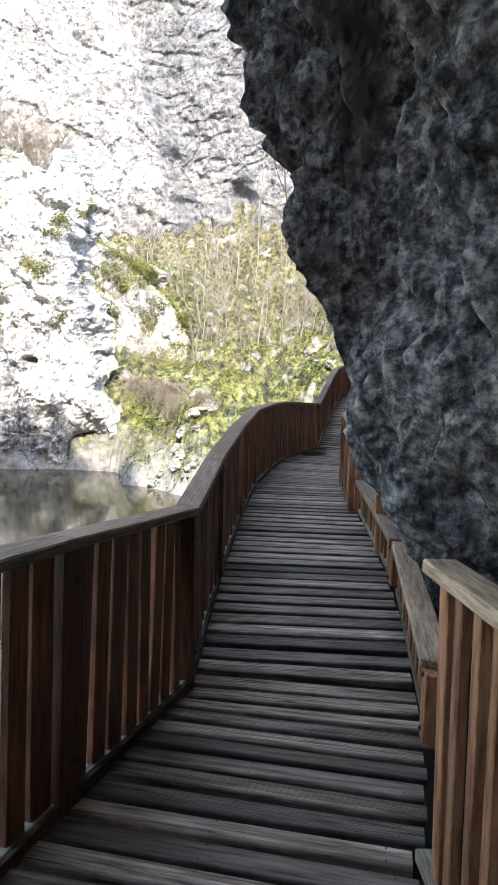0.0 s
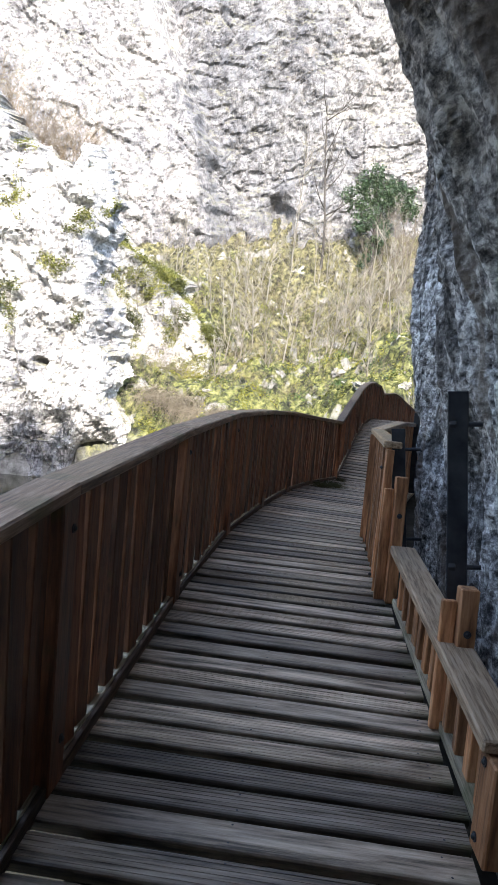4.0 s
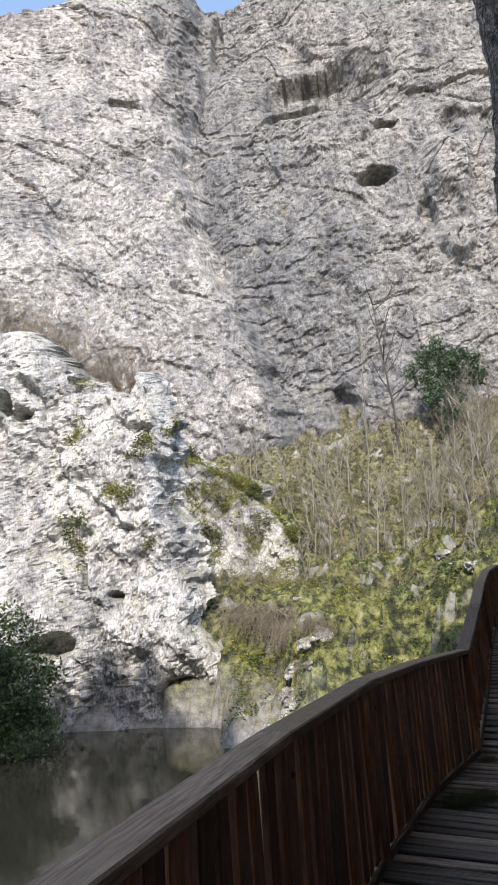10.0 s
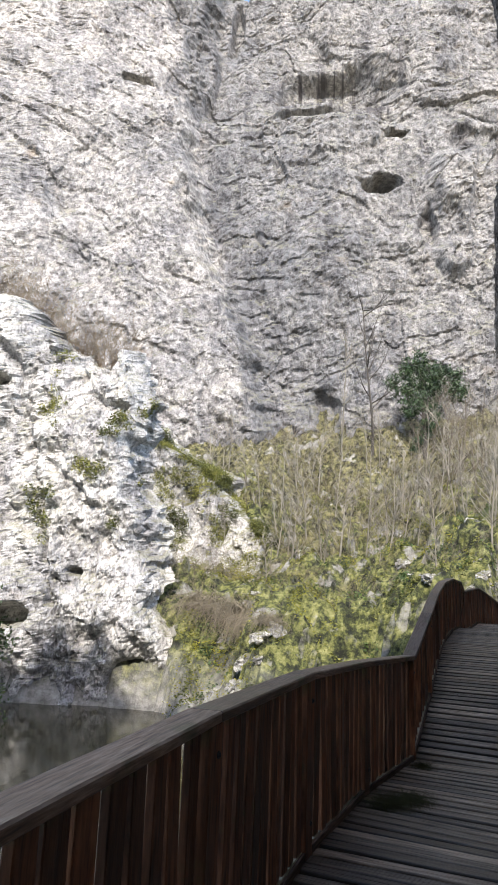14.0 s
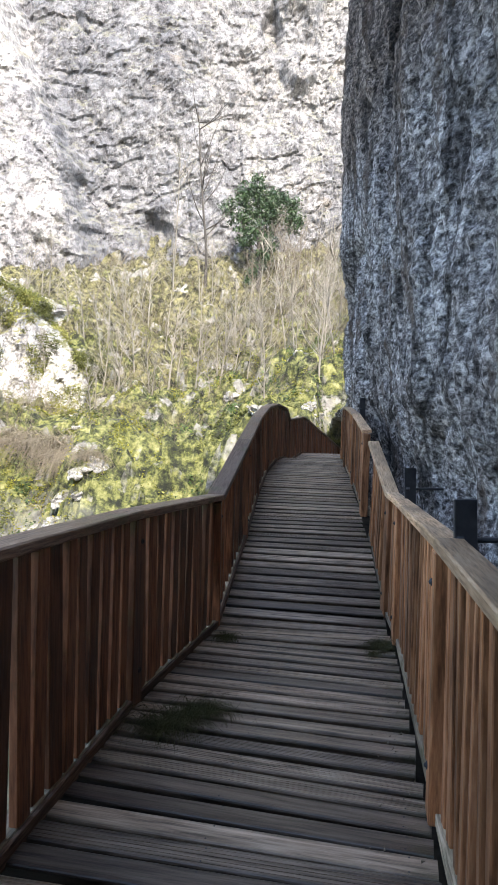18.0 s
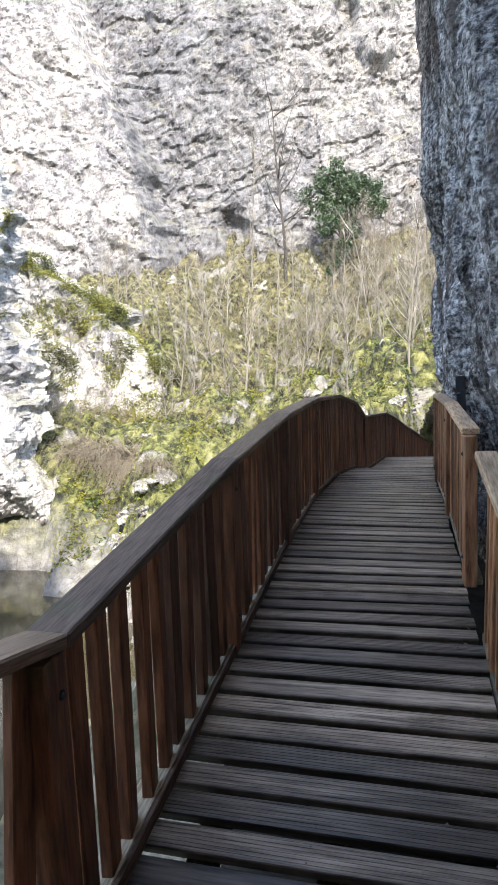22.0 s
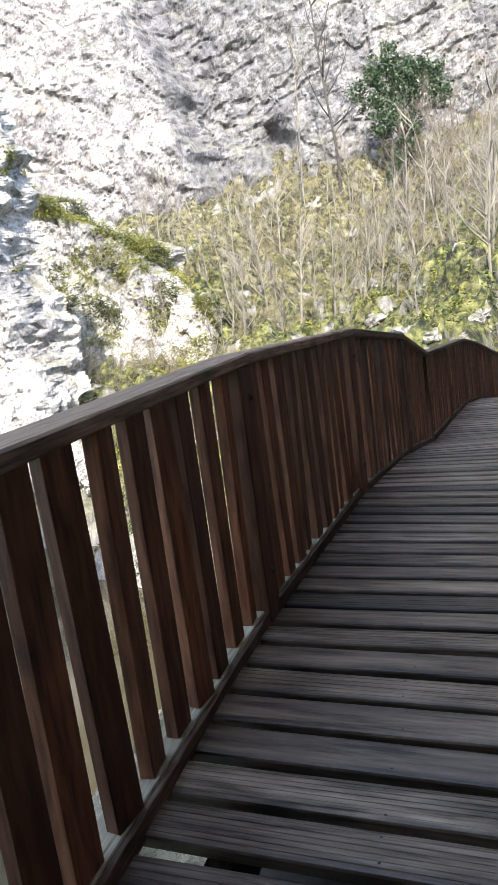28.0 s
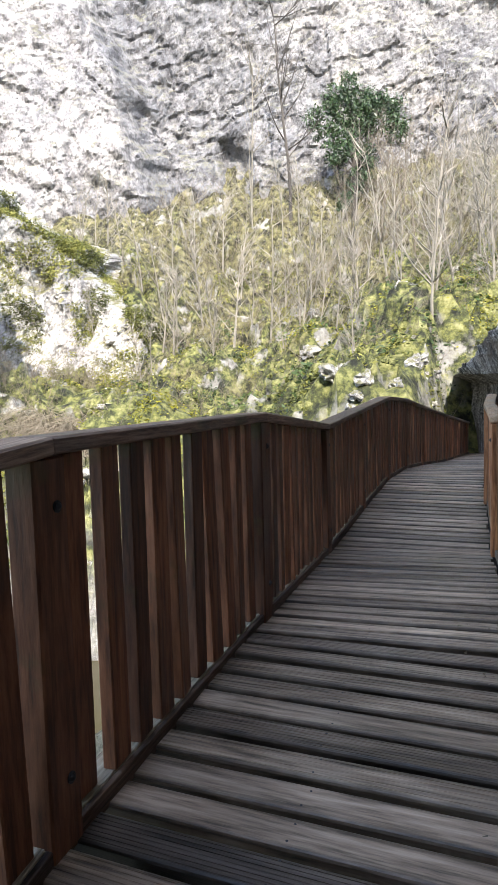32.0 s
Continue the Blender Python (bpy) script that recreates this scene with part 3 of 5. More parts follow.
def cliff_y(x, z):
    edge = np.interp(z, [0, 15, 30, 40, 52, 78, 100, 140], [-7.5, -8.6, -10.7, -13.7, -18.5, -23, -22, -24]) + 1.6 * fbm(z * 0.13, 0 * z, 0, 3, 61)
    y = 88 + 0.16 * (z - 20) + 0.14 * np.clip(z - 70, 0, 60)
    y = y + 4 * smooth(70, 75, z + 2.5 * vnoise(x * 0.08, 0 * z, 0, 62) + 0.6 * vnoise(x * 0.5, 0 * z, 0, 67)) * smooth(-34, -20, x)
    left = smooth(2.2, -1.6, x - edge + 0.5 * fbm(x * 0.6, z * 0.5, 0, 3, 63))
    y = y - (2.6 - 0.7 * smooth(30, 15, z)) * left - 0.16 * np.clip(edge - x, 0, 50)
    y = y + 3.0 * np.exp(-np.clip(x - edge, 0, 60) / 11) * (1 - left) + 0.05 * np.clip(x - 20, 0, 80) ** 1.2
    wx, wz = x + 1.2 * fbm(x * 0.13, z * 0.1, 0, 3, 64), z + 1.5 * fbm(x * 0.1, z * 0.1, 7.0, 3, 65)
    y = y + 1.8 * fbm(x * 0.06, z * 0.045, 0, 4, 50) + 0.55 * blocks(wx, wz, 10, 17, 53) + 0.26 * blocks(wx, wz, 4, 6.5, 54)
    y = y + left * (lips(x, z, -0.75, 11, 0.9, 301, 0.35) + lips(x, z, -0.6, 3.7, 0.42, 311, 0.2) + lips(x, z, -0.9, 1.6, 0.24, 316, 0.15)) + (1 - left) * (lips(x, z, 0.16, 8.5, 0.9, 321, 0.3) + lips(x, z, -0.3, 2.9, 0.45, 331, 0.2) + lips(x, z, 0.35, 1.7, 0.32, 336, 0.15))
    y = y + lips(x, z, -0.1, 1.0, 0.18, 341, 0.1) + clefts(x, z, 7, 0.3, 0.3, 351) + clefts(x, z, 2.4, 0.3, 0.14, 355)
    for f in ((1, 81, 10, 6.5, 4.5), (7.0, 58.3, 3.0, 1.7, 4.0), (9.6, 67.5, 1.5, 0.9, 2.5), (-0.1, 23.2, 2.0, 3.6, 2.2), (-26, 96, 3, 5, 1.5), (-21, 56, 1.2, 2.6, 1.6), (-31, 78.5, 2.5, 1.2, 2.0), (20, 66, 4, 2.5, 1.6), (13.5, 50.5, 1.3, 3.6, 2.4), (-17.3, 99, 1.3, 9, 3.0)):
        y = y + hollow(x, z, *f)
    for f in ((17.5, 57, 3.2, 7, 2.6), (16.6, 45, 2.4, 3.5, 2.0), (-21.3, 87, 2.3, 11, 2.4), (-4, 74.5, 6, 1.6, 2.2), (-3.3, 19.8, 1.4, 2.6, 1.3)):
        y = y - hollow(x, z, *f)
    rise = 0.5 + 0.5 * fbm(x * 0.05, z * 0.05, 0, 2, 59)
    return y + 0.30 * fbm(x * 0.55, z * 0.5, 0, 5, 57, 0.64) + 0.22 * smooth(-0.1, 0.5, fbm(x * 0.09, z * 0.07, 3.0, 3, 52)) * blocks(x, z, 1.7, 2.6, 56) + 0.13 * rise * ridged(x * 1.3, z * 0.9, 0, 3, 58)


xs = np.concatenate([np.arange(-78, -40, 0.6), np.arange(-40, 33, 0.2), np.arange(33, 72, 0.6)])
zs = np.concatenate([np.arange(-4, 5, 0.6), np.arange(5, 116, 0.2), np.arange(116, 146, 0.5)])
XX, ZZg = np.meshgrid(xs, zs, indexing="ij")
RIM = ([-78, -60, -45, -36, -24, -17.5, -16, -13, -11, -5, 8, 14, 18, 34, 72], [103, 104, 105, 109, 112, 111, 107, 107, 110.5, 111, 110, 107, 112, 117, 119])
top = np.interp(XX, *RIM) + 1.6 * fbm(XX * 0.16, 0 * XX, 0, 5, 70, 0.6)
ZZc = np.minimum(ZZg, top)
YY = cliff_y(XX, ZZc) + np.clip(ZZg - top, 0, 30) * 6
tagged(grid_mesh("wall_cliff_far", np.stack([XX, YY, ZZc], -1), M_CLIFF, smooth_faces=False), "pale sunlit limestone cliff with grey streaks, niches and ledges", "cliff", kind="structure")


def rock_mass(name, x0, x1, z0, z1, step, y0, lean, right, top_line, holes, mat, label, deep=26, seed=80):
    """A crag in front of the cliff: its right and upper outlines, and how far it reaches back."""
    XX, ZZ = np.meshgrid(np.concatenate([np.arange(x0, -17, 0.24), np.arange(-17, x1, 0.10)]), np.arange(z0, z1, step), indexing="ij")
    xb = np.interp(ZZ, *right) + 0.6 * fbm(ZZ * 0.5, 0 * ZZ, 0, 4, seed)
    zt = np.interp(XX, *top_line) + 0.8 * fbm(XX * 0.5, 0 * XX, 0, 4, seed + 2)
    s = smooth(-0.5, 1.6, xb - XX + 0.22 * blocks(XX, ZZ, 1.6, 2.6, seed + 11)) * smooth(-0.2, 1.3, zt - ZZ)
    y = y0 + lean * ZZ + deep * (1 - s) - 0.10 * np.clip(-XX - 10, 0, 30) + 1.3 * fbm(XX * 0.13, ZZ * 0.11, 0, 4, seed + 4)
    y = y + 0.30 * blocks(XX, ZZ, 3.6, 6, seed + 6) + 0.15 * blocks(XX, ZZ, 1.5, 2.2, seed + 7) + lips(XX, ZZ, -0.9, 5, 0.45, seed + 15, 0.3) + lips(XX, ZZ, 0.3, 1.9, 0.2, seed + 16, 0.2) + lips(XX, ZZ, -0.6, 0.8, 0.10, seed + 17, 0.1)
    y = y + clefts(XX, ZZ, 3.0, 0.2, 0.55, seed + 18) + clefts(XX, ZZ, 1.3, -0.15, 0.25, seed + 19) + 1.8 * smooth(0, -5.5, ZZ) + 0.24 * fbm(XX * 1.1, ZZ * 0.9, 0, 5, seed + 9, 0.66)
    for f in holes:
        y = y + hollow(XX, ZZ, *f)
    xj = XX + 0.7 * fbm(y * 0.5, ZZ * 0.5, 0, 4, seed + 13) * smooth(0.98, 0.6, s)
    tagged(grid_mesh(name, np.stack([xj, y, ZZ], -1), mat, keep=s > 0.08, smooth_faces=False), label, "crag", kind="structure")
    return xj, y, ZZ, s


BUTTRESS_TOP = ([-64, -36, -27.3, -24.2, -20.5, -18.1, -15.5, -13.7, -11], [37, 28, 24.2, 22.2, 20.8, 17.4, 17.0, 18.4, 16])
butt = rock_mass("wall_buttress", -64, -1, -8, 38, 0.12, 48.5, 0.08, ([-8, -6.5, -5.3, -4.0, -1.1, 2.3, 5.9, 9.6, 13.5, 17.7, 24], [-3.4, -4.0, -4.6, -7.2, -9.0, -10.1, -11.0, -11.4, -11.2, -12.4, -24]),
          BUTTRESS_TOP,
          [(-14.9, 16.4, 0.8, 1.2, 2.5), (-22.0, 14.6, 0.7, 0.6, 2), (-23, 15.2, 0.5, 0.8, 2), (-15.5, 2.0, 0.6, 0.3, 1.0), (-19.8, -0.9, 1.9, 0.8, 2.2), (-11.5, -4.4, 1.6, 1.2, 1.2), (-17.3, 9.2, 0.9, 1.2, 0.8)],
          M_BUTTRESS, "white sunlit limestone buttress rising from the river", 3.6)
ledge = rock_mass("wall_ledge", -28, -2.5, -2, 18, 0.14, 65, 0.22, ([-2, 4, 6, 8.5, 11.6, 14, 18], [-3.9, -4.2, -4.3, -6.4, -9.2, -13.5, -17]),
          ([-28, -16, -12, -9, -6.6, -5.2, -4.6], [19, 16.6, 14.6, 12.2, 9.6, 6.8, 5.4]), [(-9, 6, 0.5, 1.5, 1.0), (-12.5, 9, 0.8, 0.8, 1.0)],
          M_LEDGE, "pale broken limestone ledge with a mossy top", 6, 120)


def slope_z(x, y):
    yy = y + 0.7 * np.clip(x - 2, 0, 12) * smooth(82, 58, y)
    z = np.interp(yy, [30, 36, 39.5, 42, 45, 50, 60, 70, 80, 86, 90, 100], [-10, -8.0, -6.0, -2.0, 0.3, 1.4, 2.7, 5.0, 12, 18, 21, 27])
    z = z + 0.25 * np.clip(x - 2, 0, 40) * smooth(84, 62, y) + 0.12 * np.clip(x - 5, 0, 40) * smooth(70, 84, y)
    gully = np.interp(y, [44, 48, 50, 51.5, 53, 55, 58, 62, 65, 67, 70, 80, 86, 90], [-4.6, -3.4, -1.6, 0.2, 1.0, 1.2, 1.4, 1.9, 2.4, 5.5, 8.5, 14, 17.5, 20]) - 5 * smooth(-7.0, -10.0, x) * smooth(51, 48, y) - 0.8 * np.clip(44 - y, 0, 20)
    terrace = np.interp(x, *BUTTRESS_TOP) - 1.4 - 25 * smooth(56, 53, y)
    k1, k2 = smooth(-2.5, -6.5, x), smooth(-19, -23, x)
    z = z * (1 - k1) + (gully * (1 - k2) + terrace * k2) * k1
    z = z + 1.0 * fbm(x * 0.2, y * 0.2, 0, 3, 90) + 1.2 * blocks(x, y, 3.2, 2.6, 93) + 0.65 * blocks(x, y, 1.1, 1.1, 94)
    c = smooth(2.4, 1.2, np.abs(x - (left_x(y) + right_x(y)) / 2)) * smooth(47.5, 45, y)
    return z * (1 - c) + np.minimum(z, deck_z(y) - 0.9) * c


def moss_material():
    m, n, l, b = material("mossy_ground")
    v = n.new("ShaderNodeTexCoord").outputs["Object"]
    a = texture(n, l, v, 0.3, 7, 0.68)
    c = texture(n, l, v, 1.7, 9, 0.72)
    col = ramp(n, l, c, [(0.40, (0.010, 0.012, 0.006)), (0.48, (0.050, 0.058, 0.019)), (0.54, (0.135, 0.142, 0.042)), (0.66, (0.29, 0.283, 0.12))])
    dry = ramp(n, l, c, [(0.40, (0.014, 0.012, 0.007)), (0.49, (0.075, 0.070, 0.028)), (0.62, (0.21, 0.190, 0.095))])
    far = n.new("ShaderNodeSeparateXYZ")
    l.new(v, far.inputs[0])
    dryness = summed(n, l, a, 1.6, summed(n, l, far.outputs["Y"], 0.012, -0.70))
    col = mixed(n, l, ramp(n, l, dryness, [(0.83, (0, 0, 0)), (1.02, (0.95, 0.95, 0.95))]), col, dry)
    stone = ramp(n, l, texture(n, l, v, 1.6, 8, 0.7), [(0.3, (0.09, 0.086, 0.078)), (0.5, (0.27, 0.262, 0.245)), (0.7, (0.42, 0.41, 0.39))])
    bare = texture(n, l, v, 0.42, 8, 0.62)
    col = mixed(n, l, ramp(n, l, bare, [(0.59, (0, 0, 0)), (0.63, (0.85, 0.85, 0.85))]), col, stone)
    sep = n.new("ShaderNodeSeparateXYZ")
    l.new(n.new("ShaderNodeNewGeometry").outputs["Normal"], sep.inputs[0])
    add = n.new("ShaderNodeMath")
    add.operation = "MULTIPLY_ADD"
    l.new(texture(n, l, v, 0.6, 6, 0.65), add.inputs[0])
    add.inputs[1].default_value = 0.9
    l.new(sep.outputs["Z"], add.inputs[2])
    wash = summed(n, l, texture(n, l, v, 0.5, 5, 0.6), 6.0, far.outputs["Z"])
    col = mixed(n, l, ramp(n, l, span(n, l, wash, -2.5, 0.5), [(0.0, (1, 1, 1)), (1.0, (0, 0, 0))]), col, stone)
    col = mixed(n, l, ramp(n, l, add.outputs[0], [(0.50, (1, 1, 1)), (0.66, (0, 0, 0))]), col, stone)
    l.new(col, b.inputs["Base Color"])
    b.inputs["Roughness"].default_value = 0.95
    bumped(n, l, b, c, 1.0, 0.25)
    return m


M_MOSS = moss_material()
xs, yg = np.arange(-50, 62, 0.25), np.arange(30, 101, 0.25)
XX, YG = np.meshgrid(xs, yg, indexing="ij")
tagged(grid_mesh("ground_slope", np.stack([XX, YG, slope_z(XX, YG)], -1), M_MOSS, flip=True, smooth_faces=False), "steep mossy slope with dry grass and stones", "slope", kind="structure")


def water_material():
    m, n, l, b = material("still_green_water")
    v = n.new("ShaderNodeTexCoord").outputs["Object"]
    b.inputs["Base Color"].default_value = (0.060, 0.051, 0.029, 1)
    b.inputs["Roughness"].default_value = 0.05
    b.inputs["Specular IOR Level"].default_value = 0.3
    bumped(n, l, b, texture(n, l, v, 2.2, 4, 0.6, (1, 0.5, 1)), 0.2, 0.04)
    return m


bm = bmesh.new()
bmesh.ops.create_grid(bm, x_segments=2, y_segments=2, size=150)
water = part("water", bm, water_material())
water.location = (0, 30, WATER)
tagged(water, "still muddy brown-green river in the gorge", "river", kind="structure")


# ---- boardwalk ----
rnd = random.Random(5)
deck = tagged(new("floor"), "weathered grey wooden boardwalk of grooved planks", "boardwalk", kind="structure")
PITCH = 0.16


def deck_frames():
    """Stations every plank along the middle: left end, right end."""
    y, out = -4.0, []
    while y < 44.5:
        l = Vector((left_x(y), y, deck_z(y)))
        sl = (left_x(y + 0.5) - left_x(y - 0.5))
        w = 1.42
        for _ in range(3):
            yr = y - sl * w * np.interp(y, [8, 10, 13, 15, 18, 20, 23, 27], [0.8, 1.5, 1.5, 0.9, 0.8, 1.1, 1.3, 1.0])
            w = right_x(yr) - l.x
        out.append((l, Vector((right_x(yr), yr, deck_z((y + yr) / 2)))))
        y += PITCH / math.hypot(1, sl)
    return out


def plank_mesh(rnd):
    """A grooved plank of unit length along x, its top at z = 0."""
    w, t, k = 0.126 + rnd.uniform(-0.007, 0.005), 0.042, rnd.choice((0, 0, 5, 6, 7))
    prof = [(-w / 2 + 0.004, -t), (-w / 2, -0.010), (-w / 2 + 0.003, -0.003), (-w / 2 + 0.009, 0)]
    for i in range(k):
        c = -w / 2 + w * (i + 1) / (k + 1)
        d = rnd.uniform(0.0012, 0.0042)
        prof += [(c - 0.0018, 0), (c - 0.0006, -d), (c + 0.0006, -d), (c + 0.0018, 0)]
    prof += [(w / 2 - 0.009, 0), (w / 2 - 0.003, -0.003), (w / 2, -0.010), (w / 2 - 0.004, -t)]
    n = len(prof)
    verts = [(x, y + sh, z + dz * (y > 0)) for x, sh, dz in ((-0.5, rnd.uniform(-0.003, 0.003), rnd.uniform(-0.002, 0.002)), (0.5, rnd.uniform(-0.003, 0.003), 0)) for y, z in prof]
    me = bpy.data.meshes.new("plank")
    me.from_pydata(verts, [], [(i, i + n, (i + 1) % n + n, (i + 1) % n) for i in range(n)] + [tuple(range(n - 1, -1, -1))[::-1][::-1], tuple(range(n, 2 * n))])
    me.materials.append(M_DECK)
    return me


plank_meshes = [plank_mesh(rnd) for _ in range(20)]
screw_spots = []
for a, b in deck_frames():
    y = a.y
    dz = deck_z(y + 0.25) - deck_z(y - 0.25)
    along = (b - a).normalized()
    fwd = Vector((-along.y, along.x, dz / 0.5)).normalized()
    a = a - along * 0.085
    m = beam_between(a, b, along.cross(fwd))
    ln = (b - a).length + 0.04 + rnd.uniform(0, 0.05)
    m = m @ pose(rnd.uniform(-0.01, 0.01), rnd.uniform(-0.004, 0.004), rnd.uniform(-0.005, 0.003), rnd.uniform(-0.9, 0.9), 0, rnd.uniform(-0.4, 0.4))
    put("plank", rnd.choice(plank_meshes), m @ Matrix.Diagonal((ln, 1, 1, 1)), deck)
    for u in (-0.46, -0.02, 0.44):
        for v in (-0.038, 0.04):
            screw_spots.append(m @ Vector((u * ln + rnd.uniform(-0.01, 0.01), v + rnd.uniform(-0.006, 0.006), 0.0012)))
bm = bmesh.new()
for p in screw_spots:
    vs = [bm.verts.new(p + Vector((0.0045 * math.cos(k * 1.047), 0.0045 * math.sin(k * 1.047), 0))) for k in range(6)]
    bm.faces.new(vs)
M_STEEL, n_, l_, b_ = material("dark_steel")
b_.inputs["Base Color"].default_value, b_.inputs["Metallic"].default_value, b_.inputs["Roughness"].default_value = (0.05, 0.055, 0.065, 1), 0.8, 0.5
l_.new(ramp(n_, l_, texture(n_, l_, n_.new("ShaderNodeTexCoord").outputs["Object"], 9, 5), [(0.3, (0.03, 0.034, 0.042)), (0.75, (0.085, 0.09, 0.10))]), b_.inputs["Base Color"])
tagged(part("screw_heads", bm, M_STEEL, deck), kind="stuff")

# joists below the planks, coloured near-black to keep the gaps shaded
M_JOIST = wood("gap_shade_joist", (0.012, 0.009, 0.007), (0.035, 0.027, 0.02), (0.07, 0.055, 0.042), 0.85)
for off in (0.12, 0.5, 0.88):
    yy = [-4, -2, 0, 1.6, 3.3, 5.0, 6.8, 8.8, 11, 13.2, 15.2, 17, 18.8, 20.6, 22.6, 24.4, 26.3, 28, 29.5, 31, 33, 36, 40, 44]
    for y0, y1 in zip(yy, yy[1:]):
        pts = [Vector((left_x(y) * (1 - off) + right_x(y) * off, y, deck_z(y) - 0.16)) for y in (y0, y1)]
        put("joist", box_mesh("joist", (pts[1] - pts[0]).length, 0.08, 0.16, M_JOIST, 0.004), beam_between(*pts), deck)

HEIGHT = 1.08
made_bolts = []


def bolt_mesh():
    """A domed bolt head with its washer, shared by all posts."""
    if not made_bolts:
        bm = bmesh.new()
        bmesh.ops.create_uvsphere(bm, u_segments=10, v_segments=6, radius=0.011)
        bmesh.ops.create_cone(bm, cap_ends=True, segments=12, radius1=0.016, radius2=0.016, depth=0.004)
        me = bpy.data.meshes.new("bolt")
        bm.to_mesh(me)
        bm.free()
        me.materials.append(M_STEEL)
        made_bolts.append(me)
    return made_bolts[0]




def railing(name, pts, height, mats, label, pitch=0.165, bal=(0.095, 0.04), rail_w=0.15, out=-1, first=True, heights=None):
    """A railing along deck-level points: posts and rail joints at the points, balusters between."""
    top = tagged(new(name), label, "railing", "railings of the boardwalk")
    bal_mat, top_mat, sill_mat = mats
    bal_len = height - 0.10
    bals = [box_mesh("baluster", bal_len, bal[0] * rnd.uniform(0.82, 1.08), bal[1], bal_mat, 0.004, 0.002, rnd) for _ in range(6)]
    for i, (a, b) in enumerate(zip(pts, pts[1:])):
        a, b = Vector(a), Vector(b)
        d = (b - a).normalized()
        side = Vector((0, 0, 1)).cross(d).normalized() * -out
        ln = (b - a).length
        h0, h1 = (heights[i], heights[i + 1]) if heights else (height, height)
        put("top_rail", box_mesh("top_rail", ln + 0.006, rail_w, 0.045, top_mat, 0.007, 0.002, rnd),
            beam_between(a + Vector((0, 0, h0 - 0.022)), b + Vector((0, 0, h1 - 0.022))), top)
        put("bottom_rail", box_mesh("bottom_rail", ln + 0.004, 0.10, 0.045, sill_mat, 0.004),
            beam_between(a + side * 0.022 + Vector((0, 0, 0.03)), b + side * 0.022 + Vector((0, 0, 0.03))), top)
        if out < 0:
            put("kick_strip", box_mesh("kick_strip", ln, 0.02, 0.062, M_KICK, 0.003), beam_between(a - side * 0.039 + Vector((0, 0, 0.018)), b - side * 0.039 + Vector((0, 0, 0.018))), top)
        post = box_mesh("post", h0 - 0.05, 0.135, 0.085, bal_mat, 0.006)
        up = Matrix((Vector((0, 0, 1)), d, Vector((0, 0, 1)).cross(d))).transposed().to_4x4()
        m = up.copy()
        m.translation = a + Vector((0, 0, (h0 - 0.05) / 2))
        m = m @ pose(0, 0, 0.012 * out)
        stump = put("post", post, m, top) if i or first else put("end_board", box_mesh("end_board", height - 0.06, 0.035, 0.05, bal_mat, 0.004), m, top)
        for hz in (0.36, -0.3):
            put("bolt", bolt_mesh(), pose(hz * height, 0.02, 0.045 * out), stump)
        k = max(1, round(ln / pitch))
        for j in range(1, k):
            p = a.lerp(b, j / k)
            m = up.copy()
            long = h0 + (h1 - h0) * j / k - 0.10
            m.translation = p + Vector((0, 0, 0.052 + long / 2))
            put("baluster", rnd.choice(bals), m @ Matrix.Diagonal((long / bal_len, 1, 1, 1)) @ pose(0, rnd.uniform(-0.013, 0.013), rnd.uniform(-0.004, 0.004), rnd.uniform(-5, 5), rnd.uniform(-1.0, 1.0), rnd.uniform(-1.2, 1.2)), top)
    return top


def left_pts(ylist, off=-0.075):
    return [(left_x(y) + off, y, deck_z(y)) for y in ylist]


def right_pts(ylist, off=0.08):
    return [(right_x(y) + off, y, deck_z(y) - np.interp(y, [6.9, 7.1, 8.9, 10.5], [0, 0.09, 0.09, 0])) for y in ylist]


DARK = (M_RAIL, M_RAIL_TOP, M_SILL)
railing("railing", left_pts([-5.0, -3.2, -1.4, 0.4, 2.0, 3.3]), HEIGHT, DARK, "dark brown wooden railing of close-set boards along the drop", bal=(0.112, 0.036), pitch=0.15)
railing("railing", left_pts([3.3, 4.9, 6.6, 8.4, 10.1, 11.8, 13.5, 15.2]), HEIGHT, DARK, "dark brown wooden railing of close-set boards along the drop", bal=(0.112, 0.036), pitch=0.15,
        heights=[1.08, 1.03, 1.01, 1.04, 1.07, 1.08, 1.08, 1.08])
railing("railing", left_pts([15.2, 17.0, 18.8, 20.6, 22.4, 24.2, 26.3]), HEIGHT, DARK, "dark brown wooden railing of close-set boards along the drop", bal=(0.098, 0.045), pitch=0.165)
railing("railing", left_pts([26.3, 27.9, 29.5, 31.2, 33.0, 34.8, 36.6, 38.4, 40.2, 42.0, 44.0]), HEIGHT, DARK, "dark brown wooden railing of close-set boards along the drop", bal=(0.098, 0.045), pitch=0.165)
LIGHT = (M_RIGHT, M_RIGHT_TOP, M_SILL)
railing("railing", right_pts([-4.0, -2.0, -0.2, 1.65]), HEIGHT, LIGHT, "orange-brown wooden railing with upright slats beside the cliff", bal=(0.06, 0.035), pitch=0.14, rail_w=0.118, out=1)
railing("low_railing", right_pts([2.6, 4.6]), 0.42, LIGHT, "low light-brown wooden railing under the overhang", bal=(0.07, 0.045), pitch=0.16, out=1)
railing("low_railing", right_pts([4.8, 6.85]), 0.38, LIGHT, "low light-brown wooden railing against the rock", bal=(0.07, 0.045), pitch=0.16, out=1)
RAIL_END = (float(right_x(7.15)) + 0.0, 7.15, float(deck_z(7.15)) - 0.09)
